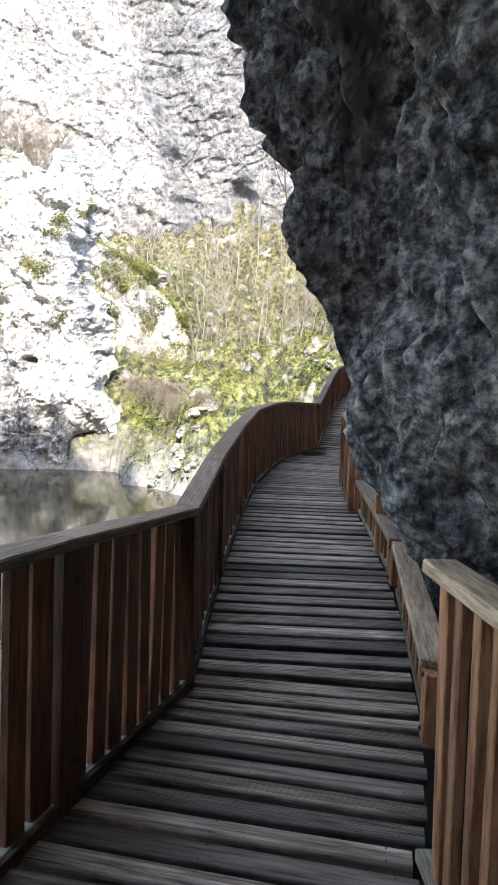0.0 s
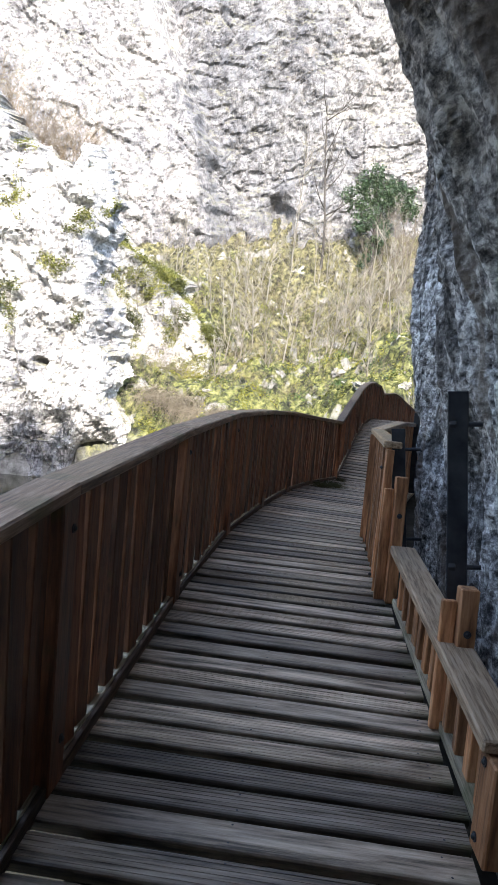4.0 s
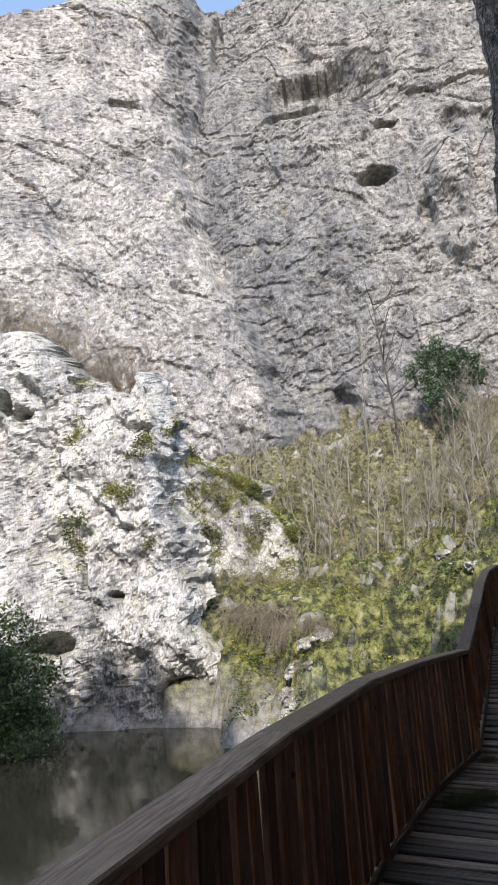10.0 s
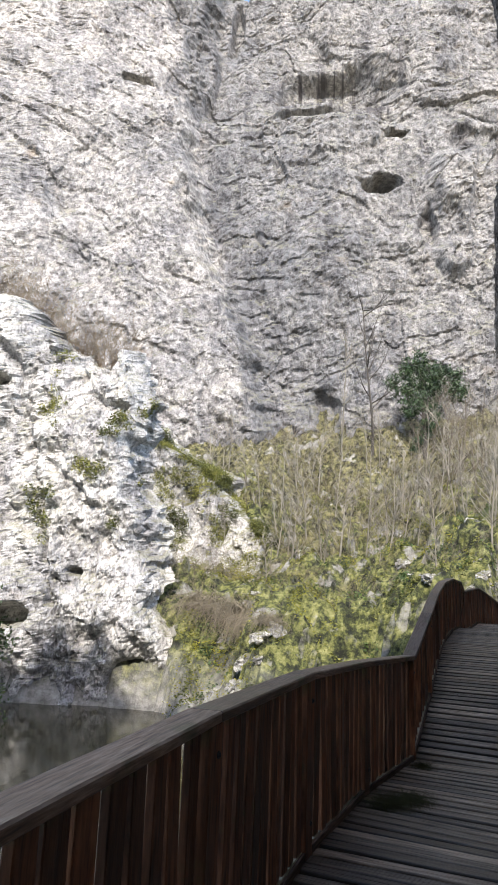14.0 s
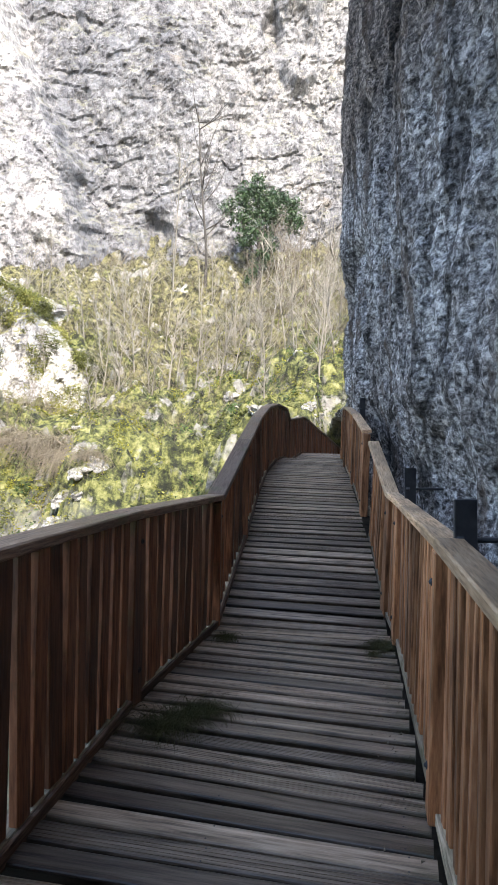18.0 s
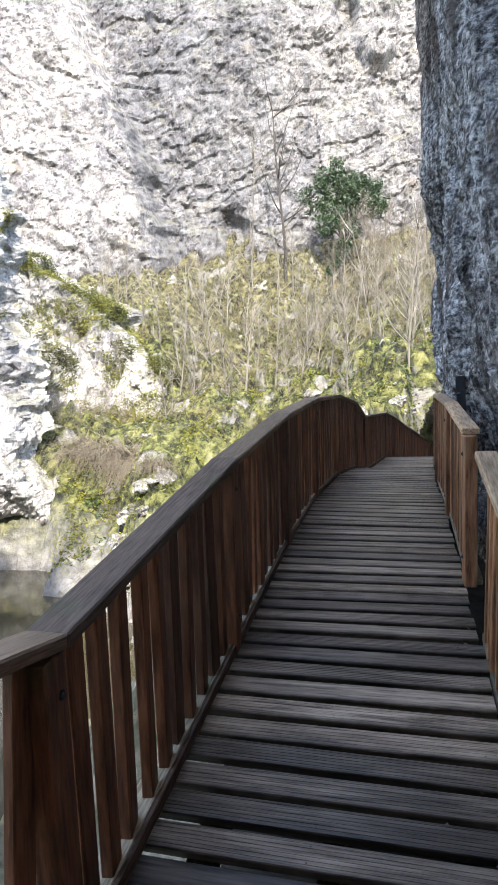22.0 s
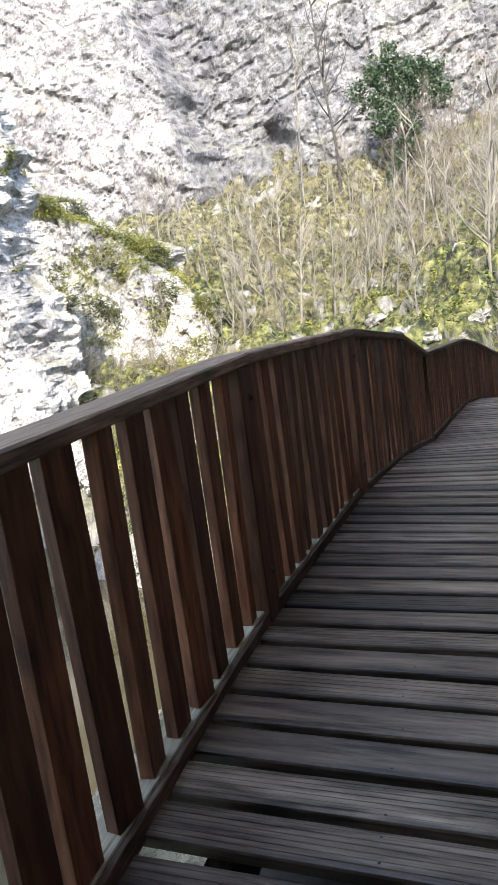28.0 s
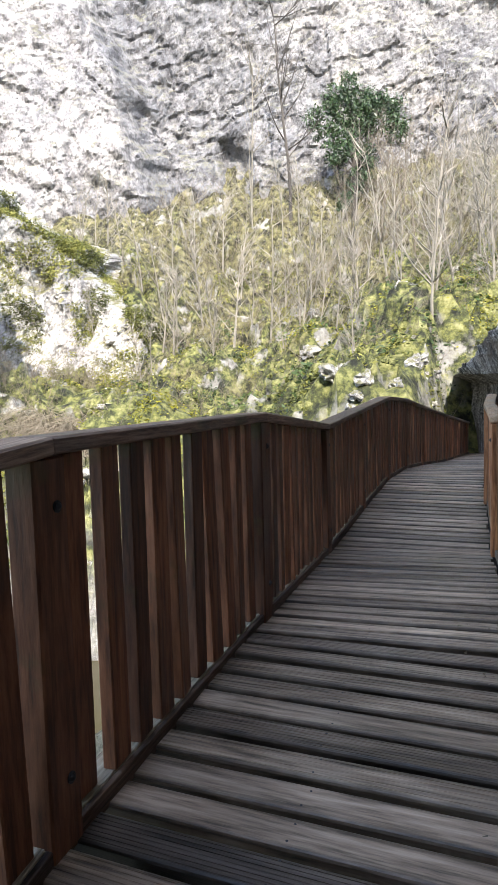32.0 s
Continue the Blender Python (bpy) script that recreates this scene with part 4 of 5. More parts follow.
railing("railing", [RAIL_END] + right_pts([8.9, 10.5, 12.2, 14.6, 15.3, 17.05]), HEIGHT, LIGHT, "orange-brown wooden railing with upright slats beside the cliff", bal=(0.06, 0.035), pitch=0.14, rail_w=0.118, out=1, first=False)
railing("railing", right_pts([17.85, 19.6, 21.5, 23.5, 26.0, 28.0, 30.0, 32.0, 34.0, 36.0, 38.0, 40.0, 42.0, 44.0]), HEIGHT, LIGHT, "orange-brown wooden railing with upright slats beside the cliff", bal=(0.06, 0.035), pitch=0.14, rail_w=0.118, out=1)


# ---- the bank under the walk ----
YB, UB = np.meshgrid(np.arange(-8, 44, 0.25), np.linspace(0, 1, 44), indexing="ij")
wide = np.interp(YB, [-8, 8, 14, 20, 30, 40], [0.6, 1.2, 3.0, 6.5, 7.5, 9.0])
inner = wall_x(YB, np.zeros_like(YB) + 0.2) + 0.8
outer = left_x(YB) - wide
XB = inner + (outer - inner) * UB
ZB = np.where(UB < 0.2, deck_z(YB) - 1.2 - UB * 4, deck_z(YB) - 2.0 - np.clip((UB - 0.2) / 0.8, 0, 1) ** 2.2 * (deck_z(YB) - 2.0 + 6.8))
ZB = ZB + 0.35 * fbm(XB * 0.6, YB * 0.6, 0, 4, 140) + 0.2 * blocks(XB, YB, 0.8, 0.8, 141)


def ground_material(name, a, b_, c):
    m, n, l, b = material(name)
    v = n.new("ShaderNodeTexCoord").outputs["Object"]
    f = texture(n, l, v, 5.0, 7, 0.7)
    g = texture(n, l, v, 0.7, 4, 0.6)
    col = mixed(n, l, ramp(n, l, g, [(0.42, (0, 0, 0)), (0.6, (1, 1, 1))]), ramp(n, l, f, [(0.3, a), (0.6, b_), (0.8, c)]), ramp(n, l, f, [(0.3, (0.07, 0.068, 0.03)), (0.7, (0.24, 0.22, 0.12))]))
    l.new(col, b.inputs["Base Color"])
    b.inputs["Roughness"].default_value = 0.95
    bumped(n, l, b, f, 1.0, 0.15)
    return m


M_BANK = ground_material("dry_grass_bank", (0.24, 0.205, 0.135), (0.52, 0.455, 0.325), (0.64, 0.585, 0.47))
tagged(grid_mesh("ground_bank", np.stack([XB, YB, ZB], -1), M_BANK), "steep river bank of dry grass and stones below the walk", "bank", kind="structure")


# near-black colour that stands for the shade below the planks
def gap_shade():
    m, n, l, b = material("gap_shade_sheet")
    f = texture(n, l, n.new("ShaderNodeTexCoord").outputs["Object"], 6.0, 6, 0.65)
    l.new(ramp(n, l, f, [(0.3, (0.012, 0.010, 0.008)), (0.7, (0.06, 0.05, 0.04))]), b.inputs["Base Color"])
    b.inputs["Roughness"].default_value = 0.95
    return m


# sheet added under the deck so that the plank gaps look shaded
UB2 = np.linspace(0, 1, 12)
YU, UU = np.meshgrid(np.arange(-6, 44, 0.3), UB2, indexing="ij")
XU = (wall_x(YU, np.zeros_like(YU) + 0.2) + 0.8) * (1 - UU) + (left_x(YU) - 0.16) * UU
ZU = deck_z(YU) - 0.52 + 0.07 * fbm(XU * 1.5, YU * 1.5, 0, 3, 145) - 1.2 * smooth(0.955, 1.0, UU)
tagged(grid_mesh("ground_gap_shade", np.stack([XU, YU, ZU], -1), gap_shade()), "near-black sheet added under the boardwalk as shade for its gaps", "ledge", kind="structure")


# ---- plants ----
def plain(name, stops, scale=3.0, rough=0.9, island=False, through_light=0.0):
    """A plant's material: colours picked leaf by leaf and by patches."""
    m, n, l, b = material(name)
    if island:
        geo = n.new("ShaderNodeNewGeometry")
        patch = texture(n, l, n.new("ShaderNodeTexCoord").outputs["Object"], scale, 3, 0.6)
        mx = n.new("ShaderNodeMath")
        mx.operation = "MULTIPLY_ADD"
        l.new(geo.outputs["Random Per Island"], mx.inputs[0])
        mx.inputs[1].default_value = 0.45
        sub = n.new("ShaderNodeMath")
        sub.operation = "MULTIPLY_ADD"
        l.new(patch, sub.inputs[0])
        sub.inputs[1].default_value, sub.inputs[2].default_value = 1.5, -0.5
        l.new(sub.outputs[0], mx.inputs[2])
        fac = mx.outputs[0]
    else:
        fac = texture(n, l, n.new("ShaderNodeTexCoord").outputs["Object"], scale, 5, 0.6, (1, 1, 0.3))
    col = ramp(n, l, fac, stops)
    l.new(col, b.inputs["Base Color"])
    b.inputs["Roughness"].default_value = rough
    if through_light:
        tr, mixn = n.new("ShaderNodeBsdfTranslucent"), n.new("ShaderNodeMixShader")
        l.new(col, tr.inputs["Color"])
        mixn.inputs[0].default_value = through_light
        l.new(b.outputs[0], mixn.inputs[1])
        l.new(tr.outputs[0], mixn.inputs[2])
        l.new(mixn.outputs[0], n["Material Output"].inputs["Surface"])
    return m


M_BARK = plain("grey_bark", [(0.3, (0.11, 0.10, 0.082)), (0.7, (0.30, 0.275, 0.23))], 2.0)
M_BARK_DARK = plain("dark_bark", [(0.3, (0.03, 0.026, 0.024)), (0.7, (0.09, 0.08, 0.07))], 2.0)
M_TWIG = plain("dry_twigs", [(0.25, (0.055, 0.044, 0.030)), (0.75, (0.26, 0.222, 0.16))], 0.6)
M_TWIG_RED = plain("reddish_dry_twigs", [(0.25, (0.070, 0.052, 0.034)), (0.75, (0.27, 0.205, 0.135))], 0.6)
M_LEAF_MOSS = plain("moss_and_ferns", [(0.1, (0.026, 0.031, 0.010)), (0.4, (0.092, 0.104, 0.026)), (0.65, (0.21, 0.212, 0.052)), (0.9, (0.33, 0.32, 0.10))], 0.35, 0.85, True, 0.25)
M_LEAF_YELLOW = plain("yellow_moss", [(0.1, (0.10, 0.10, 0.010)), (0.5, (0.22, 0.215, 0.018)), (0.9, (0.36, 0.335, 0.06))], 0.6, 0.85, True, 0.25)
M_LEAF_IVY = plain("ivy_leaves", [(0.1, (0.012, 0.024, 0.008)), (0.5, (0.045, 0.080, 0.020)), (0.9, (0.12, 0.17, 0.045))], 0.6, 0.6, True, 0.2)
M_LEAF_DARK = plain("evergreen_leaves", [(0.2, (0.014, 0.030, 0.014)), (0.6, (0.042, 0.078, 0.030)), (0.95, (0.10, 0.15, 0.07))], 0.8, 0.45, True, 0.12)
M_LEAF_BUSH = plain("bush_leaves", [(0.2, (0.030, 0.050, 0.020)), (0.6, (0.10, 0.15, 0.05)), (0.95, (0.22, 0.26, 0.11))], 0.8, 0.5, True, 0.2)
M_NEEDLE = plain("pine_needles", [(0.2, (0.02, 0.032, 0.016)), (0.9, (0.085, 0.10, 0.05))], 0.8, 0.7, True)
rng = np.random.default_rng(11)


def leaf_cloud(name, centres, sizes, mat, parent=None, flat=0.0):
    """Many small four-cornered leaves, each turned its own way."""
    n = len(centres)
    a = rng.normal(size=(n, 3))
    a[:, 2] *= 1 - flat
    a /= np.linalg.norm(a, axis=1)[:, None]
    b = np.cross(a, rng.normal(size=(n, 3)))
    b /= np.linalg.norm(b, axis=1)[:, None]
    sz = np.asarray(sizes)[:, None]
    P = np.stack([centres - a * sz, centres + b * sz * 0.45, centres + a * sz, centres - b * sz * 0.45], 1)
    me = bpy.data.meshes.new(name)
    me.vertices.add(n * 4)
    me.vertices.foreach_set("co", P.reshape(-1).astype(np.float32))
    me.loops.add(n * 4)
    me.loops.foreach_set("vertex_index", np.arange(n * 4, dtype=np.int32))
    me.polygons.add(n)
    me.polygons.foreach_set("loop_start", np.arange(0, n * 4, 4, dtype=np.int32))
    me.update(calc_edges=True)
    me.materials.append(mat)
    ob = new(name, me)
    if parent is not None:
        ob.parent = parent
    return ob


class Tubes:
    """Collects tapered tubes and makes one mesh of them."""

    def __init__(self, sides=4):
        self.v, self.f, self.sides = [], [], sides

    def add(self, pts, radii):
        start = len(self.v)
        for i, (p, r) in enumerate(zip(pts, radii)):
            d = (pts[min(i + 1, len(pts) - 1)] - pts[max(i - 1, 0)]).normalized()
            u = d.orthogonal().normalized()
            w = d.cross(u)
            for k in range(self.sides):
                ang = 2 * math.pi * k / self.sides
                self.v.append(p + (u * math.cos(ang) + w * math.sin(ang)) * r)
        for i in range(len(pts) - 1):
            for k in range(self.sides):
                a, b = start + i * self.sides + k, start + i * self.sides + (k + 1) % self.sides
                self.f.append((a, b, b + self.sides, a + self.sides))

    def mesh(self, name, mat):
        me = bpy.data.meshes.new(name)
        me.from_pydata([tuple(p) for p in self.v], [], self.f)
        me.materials.append(mat)
        return me


def limb(tubes, p, d, length, r, level, rnd, up=0.15, spread=0.7, kids=4):
    """A limb that bends as it grows, and its side limbs."""
    n = 5 if level > 1 else 4
    pts, d = [p.copy()], d.normalized()
    for i in range(n):
        d = (d + Vector((rnd.uniform(-1, 1), rnd.uniform(-1, 1), rnd.uniform(-0.6, 1))) * 0.16 + Vector((0, 0, up * 0.3))).normalized()
        pts.append(pts[-1] + d * length / n)
    tubes.add(pts, [r * (1 - 0.8 * i / n) for i in range(n + 1)])
    if level > 0:
        for k in range(kids):
            i = rnd.randint(1, n)
            side = Vector((rnd.uniform(-1, 1), rnd.uniform(-1, 1), rnd.uniform(-0.1, 0.8)))
            limb(tubes, pts[i], d * (1 - spread) + side.normalized() * spread, length * rnd.uniform(0.35, 0.6), r * (1 - 0.75 * i / n) * 0.6, level - 1, rnd, up, spread, kids)


def bare_tree(height, r, seed, bark=None, kids=4, label="slender leafless tree with pale grey branches"):
    rnd = random.Random(seed)
    tree = tagged(new("bare_tree"), label, "tree", "bare trees on the slope")
    trunk, twigs = Tubes(6), Tubes(3)
    pts, d = [Vector((0, 0, -0.4))], Vector((rnd.uniform(-0.08, 0.08), rnd.uniform(-0.08, 0.08), 1))
    for i in range(7):
        d = (d + Vector((rnd.uniform(-1, 1), rnd.uniform(-1, 1), 0.6)) * 0.07).normalized()
        pts.append(pts[-1] + d * height / 7)
    trunk.add(pts, [r * (1 - 0.11 * i) for i in range(8)])
    for k in range(15):
        i = rnd.randint(2, 7)
        side = Vector((rnd.uniform(-1, 1), rnd.uniform(-1, 1), rnd.uniform(0.3, 1.2))).normalized()
        limb(twigs, pts[i].lerp(pts[i - 1], rnd.random()), side, height * rnd.uniform(0.18, 0.36), r * 0.5, 2, rnd, 0.2, 0.75, kids)
    bark = bark or M_BARK
    for nm, t in (("trunk", trunk), ("crown", twigs)):
        ob = new(nm, t.mesh(nm, bark))
        ob.parent = tree
        if nm == "crown":
            tagged(ob, kind="stuff")
    return tree


GX, GY = np.arange(-50, 62, 0.3), np.arange(30, 101, 0.3)
GZ = slope_z(*np.meshgrid(GX, GY, indexing="ij"))


def ground_at(x, y):
    return float(GZ[int(round((x + 50) / 0.3)), int(round((y - 30) / 0.3))])


prnd = random.Random(21)
kinds = [bare_tree(prnd.uniform(5.0, 9.0), prnd.uniform(0.05, 0.085), 100 + k) for k in range(6)]
spots = [(prnd.uniform(-5, 22), prnd.uniform(58, 84)) for _ in range(70)] + [(prnd.uniform(4, 22), prnd.uniform(46, 66)) for _ in range(18)] + [(prnd.uniform(-13, -6), prnd.uniform(66, 80)) for _ in range(9)]
for k, (x, y) in enumerate(spots):
    m = pose(x, y, ground_at(x, y), prnd.uniform(-9, 9), prnd.uniform(-9, 9), prnd.uniform(0, 360)) @ Matrix.Scale(prnd.uniform(0.65, 1.2), 4)
    if k < 6:
        kinds[k].matrix_world = m
    else:
        t = copy_thing(kinds[k % 6], m)
        t.scale = m.to_scale()
M_TWIG_BUSH = plain("brown_grey_twigs", [(0.3, (0.08, 0.066, 0.05)), (0.7, (0.20, 0.17, 0.13))], 0.6)
bushy = [bare_tree(7.5, 0.08, 160 + k, M_TWIG_BUSH, 5, "bushy leafless tree with a dense brown crown of twigs") for k in range(2)]
for k, (x, y) in enumerate(((14.5, 80), (17, 77), (19.5, 81), (13.2, 75), (16, 71), (21, 74), (18.5, 68), (12, 84), (15.5, 84.5), (12.5, 78), (13.5, 82), (14, 72), (11.5, 73), (16, 79), (10, 77))):
    m = pose(x, y, ground_at(x, y), prnd.uniform(-6, 6), prnd.uniform(-6, 6), prnd.uniform(0, 360)) @ Matrix.Scale(prnd.uniform(0.75, 1.1), 4)
    t = bushy[k] if k < 2 else copy_thing(bushy[k % 2], m)
    t.matrix_world = m
    t.scale = m.to_scale()
tall = bare_tree(19, 0.17, 140, M_BARK_DARK, 3, "tall dark leafless tree standing against the cliff")
tall.matrix_world = pose(5.2, 84.5, ground_at(5.2, 84.5))
tall2 = bare_tree(13.5, 0.11, 141, M_BARK, 3, "tall thin leafless tree standing against the cliff")
tall2.matrix_world = pose(1.6, 84, ground_at(1.6, 84))


def twig_field(name, count, place, height, mat, label, seed, lean=0.25, r=0.012, forks=3):
    """Undergrowth of thin stems that nobody could count."""
    rnd = random.Random(seed)
    t = Tubes(3)
    for _ in range(count):
        x, y, z = place(rnd)
        h = height * rnd.uniform(0.5, 1.3)
        d = Vector((rnd.uniform(-lean, lean), rnd.uniform(-lean, lean), 1)).normalized()
        p0 = Vector((x, y, z - 0.1))
        p1 = p0 + d * h * 0.5
        p2 = p1 + (d + Vector((rnd.uniform(-lean, lean), rnd.uniform(-lean, lean), 0))).normalized() * h * 0.5
        t.add([p0, p1, p2], [r, r * 0.75, r * 0.3])
        for _ in range(forks):
            q = p0.lerp(p1, rnd.uniform(0.4, 1)) if rnd.random() < 0.5 else p1.lerp(p2, rnd.random())
            e = q + Vector((rnd.uniform(-1, 1), rnd.uniform(-1, 1), rnd.uniform(0.1, 1.1))) * h * 0.3
            t.add([q, e], [r * 0.55, r * 0.2])
    ob = new(name, t.mesh(name, mat))
    return tagged(ob, label, "undergrowth", kind="stuff")


def on_slope(x0, x1, y0, y1):
    def place(rnd):
        x, y = rnd.uniform(x0, x1), rnd.uniform(y0, y1)
        return x, y, ground_at(x, y)
    return place


twig_field("undergrowth", 800, on_slope(-8, 26, 60, 89), 2.3, M_TWIG, "leafless pale brown saplings and shrubs on the slope", 31, 0.8, 0.017, 7)
twig_field("undergrowth", 500, on_slope(-6, 20, 44, 62), 1.6, M_TWIG, "dry brown twigs among the moss", 32, 0.9, 0.010, 8)
def on_buttress(rnd):
    x = rnd.uniform(-44, -14)
    return x, rnd.uniform(51.2, 52.6), float(np.interp(x, *BUTTRESS_TOP)) - rnd.uniform(0.5, 1.5)


twig_field("brushwood", 900, on_buttress, 4.0, M_TWIG_RED, "reddish brown leafless brush on top of the buttress", 33, 0.6, 0.014, 8)
twig_field("undergrowth", 500, on_slope(-6, 24, 74, 89), 2.6, M_TWIG, "dry brown brush at the foot of the cliff", 36, 0.6, 0.02, 6)
twig_field("brushwood", 350, on_slope(-14, -7, 52, 68), 2.0, M_TWIG, "leafless brush in the gully", 34, 0.7, 0.012, 8)

# moss, ferns and ivy in cushions over the slope
def cushions(name, n_c, xr, yr, thresh, seed, mat, label, size=(0.3, 0.9), leaves=70, high=0.35, leaf=(0.05, 0.12), rise=0.0):
    """Mats of moss or fern that lie over the ground in patches."""
    cx, cy = rng.uniform(*xr, n_c), rng.uniform(*yr, n_c)
    keep = vnoise(cx * 0.28, cy * 0.28, 0, seed) + 0.5 * vnoise(cx * 0.9, cy * 0.9, 0, seed + 1) > thresh + rise * (cy - yr[0])
    cx, cy = cx[keep], cy[keep]
    cr = rng.uniform(*size, len(cx))
    idx = np.repeat(np.arange(len(cx)), leaves)
    off = rng.normal(size=(len(idx), 2)) * 0.5 * cr[idx][:, None]
    px, py = cx[idx] + off[:, 0], cy[idx] + off[:, 1]
    pz = slope_z(px, py) + high * cr[idx] * np.clip(1 - (off ** 2).sum(1) / cr[idx] ** 2, 0, 1) * rng.uniform(0.3, 1.0, len(idx))
    return tagged(leaf_cloud(name, np.stack([px, py, pz], 1), rng.uniform(*leaf, len(idx)), mat, flat=0.6), label, "moss", kind="stuff")


cushions("moss_and_ferns", 1500, (-9, 24), (41, 80), -0.1, 150, M_LEAF_MOSS, "yellow-green moss cushions and ferns on the slope", rise=0.012)
cushions("bright_moss", 420, (-9, 20), (42, 70), 0.25, 160, M_LEAF_YELLOW, "bright yellow moss mats over stones on the slope", (0.4, 1.1), 110, 0.5, (0.04, 0.09))
cushions("bright_moss", 26, (-8.2, -5.2), (60, 66), -2.0, 164, M_LEAF_YELLOW, "large yellow moss curtain on a rock of the slope", (0.6, 1.2), 130, 0.9, (0.04, 0.09))
cushions("ivy", 420, (-8, 22), (41, 72), 0.15, 170, M_LEAF_IVY, "dark green ivy and ferns in the hollows of the slope", (0.4, 1.0), 60, 0.7, (0.06, 0.14))


def cling(name, face, x0, x1, z0, z1, count, thresh, mat, label, seed, size=(0.05, 0.12), near_top=None):
    """Moss and ivy in patches on a crag's face."""
    gx, gy, gz, gs = face
    pick = np.argwhere((gx > x0) & (gx < x1) & (gz > z0) & (gz < z1) & (gs > 0.3) & (vnoise(gx * 0.45, gz * 0.6, 0, seed) + 0.5 * vnoise(gx * 1.5, gz * 1.5, 0, seed + 1) > thresh))
    if near_top:
        px_, pz_ = gx[pick[:, 0], pick[:, 1]], gz[pick[:, 0], pick[:, 1]]
        pick = pick[pz_ > np.interp(px_, *near_top) - 2.4]
    pick = pick[rng.integers(0, len(pick), count)]
    q = np.stack([a[pick[:, 0], pick[:, 1]] for a in (gx, gy, gz)], 1)
    q = np.repeat(q, 24, 0) + rng.normal(size=(count * 24, 3)) * (0.22, 0.14, 0.16) + (0, -0.12, 0)
    return tagged(leaf_cloud(name, q, rng.uniform(*size, len(q)), mat, flat=0.3), label, "moss", kind="stuff")


LEDGE_TOP = ([-28, -16, -12, -9, -6.6, -5.2, -4.6], [19, 16.6, 14.6, 12.2, 9.6, 6.8, 5.4])
cling("ledge_moss", ledge, -22, -3, 2, 16, 1000, -0.6, M_LEAF_MOSS, "bright yellow-green moss along the ledge's top", 305, near_top=LEDGE_TOP)
cling("ledge_moss", ledge, -17, -3, 2, 12, 600, -0.05, M_LEAF_MOSS, "yellow-green moss and ivy on the broken ledge", 301)
cling("crag_moss", butt, -19, -10, 4, 17, 170, 0.5, M_LEAF_MOSS, "patches of moss and small ferns on the white rock", 311)


def leafy(name, place, lobes, leaf, count, mat, label, trunk_h, r, category="tree"):
    """An evergreen: trunk, limbs to each lobe of the crown, and leaves gathered in clumps."""
    rnd = random.Random(int(abs(place[0]) * 10))
    top = tagged(new(name), label, category)
    top.location = place
    t = Tubes(6)
    t.add([Vector((0, 0, -0.5)), Vector((0.1, 0, trunk_h * 0.5)), Vector((0, 0.1, trunk_h))], [r, r * 0.8, r * 0.5])
    pts = []
    for (lx, ly, lz, lr) in lobes:
        t.add([Vector((0, 0, trunk_h * 0.5)), Vector((lx * 0.5, ly * 0.5, lz * 0.7)), Vector((lx, ly, lz))], [r * 0.5, r * 0.35, r * 0.12])
        k = int(count * lr ** 2 / sum(q[3] ** 2 for q in lobes) / 26)
        c = rng.normal(size=(k, 3))
        c = c / np.linalg.norm(c, axis=1)[:, None] * (rng.uniform(0.35, 1.0, k) ** 0.5)[:, None] * lr * (1 + 0.25 * rng.normal(size=(k, 1)) * 0.5) + (lx, ly, lz)
        pts.append((np.repeat(c, 26, 0) + rng.normal(size=(k * 26, 3)) * lr * 0.19))
    ob = new("trunk", t.mesh("trunk", M_BARK_DARK))
    ob.parent = top
    pts = np.concatenate(pts)
    leaf_cloud("crown", pts, rng.uniform(0.6, 1.2, len(pts)) * leaf, mat, top)
    return top


leafy("evergreen_tree", (11.0, 84.0, ground_at(11, 84)), [(-1.2, 0, 10.4, 1.5), (0.9, 0, 9.6, 1.7), (2.9, 0, 9.2, 1.5), (-2.6, 0, 8.6, 1.4), (0.2, 0.4, 7.8, 1.8), (3.8, 0, 7.8, 1.2), (-1.3, 0, 6.2, 1.4), (1.2, 0, 5.4, 1.2), (-0.4, 0, 11.8, 0.9), (0.3, 0, 3.6, 1.0), (-1.0, 0, 1.8, 0.9)], 0.17, 10500, M_LEAF_DARK,
      "dark green evergreen tree against the grey cliff", 9.5, 0.25)
leafy("river_bush", (-20.8, 43.0, -5.9), [(0.5, 0, 2.2, 2.4), (2.2, 0, 3.6, 1.9), (-1.6, 0, 4.6, 2.5), (-4.5, 1, 3.4, 2.8), (1.0, 0, 6.0, 1.8), (-2.8, 0, 7.2, 2.0), (-6.5, 0, 6.0, 2.6), (2.4, 0.4, 1.0, 1.6), (-0.5, 0, 0.6, 2.2)], 0.15, 24000, M_LEAF_BUSH,
      "dense green bush hanging over the river below the buttress", 3, 0.2, "bush")
for x, h, y in ((-10.5, 8.5, 119), (6.5, 9.5, 119.5), (1, 5, 120), (-5, 4.5, 121), (3.5, 5.5, 121), (18.5, 4.5, 121), (22.5, 5, 122)):
    zt = float(np.interp(x, *RIM))
    leafy("pine", (x, float(cliff_y(np.array([x]), np.array([zt]))[0]) + 1.2, zt - 0.6), [(0, 0, h * 0.9, h * 0.16), (h * 0.2, 0, h * 0.7, h * 0.17), (-h * 0.25, 0, h * 0.62, h * 0.17), (h * 0.35, 0, h * 0.5, h * 0.13), (-h * 0.1, 0, h * 0.45, h * 0.14)], 0.22, 700, M_NEEDLE,
          "small wind-bent pine on the cliff's rim", h, h * 0.03, "pine")


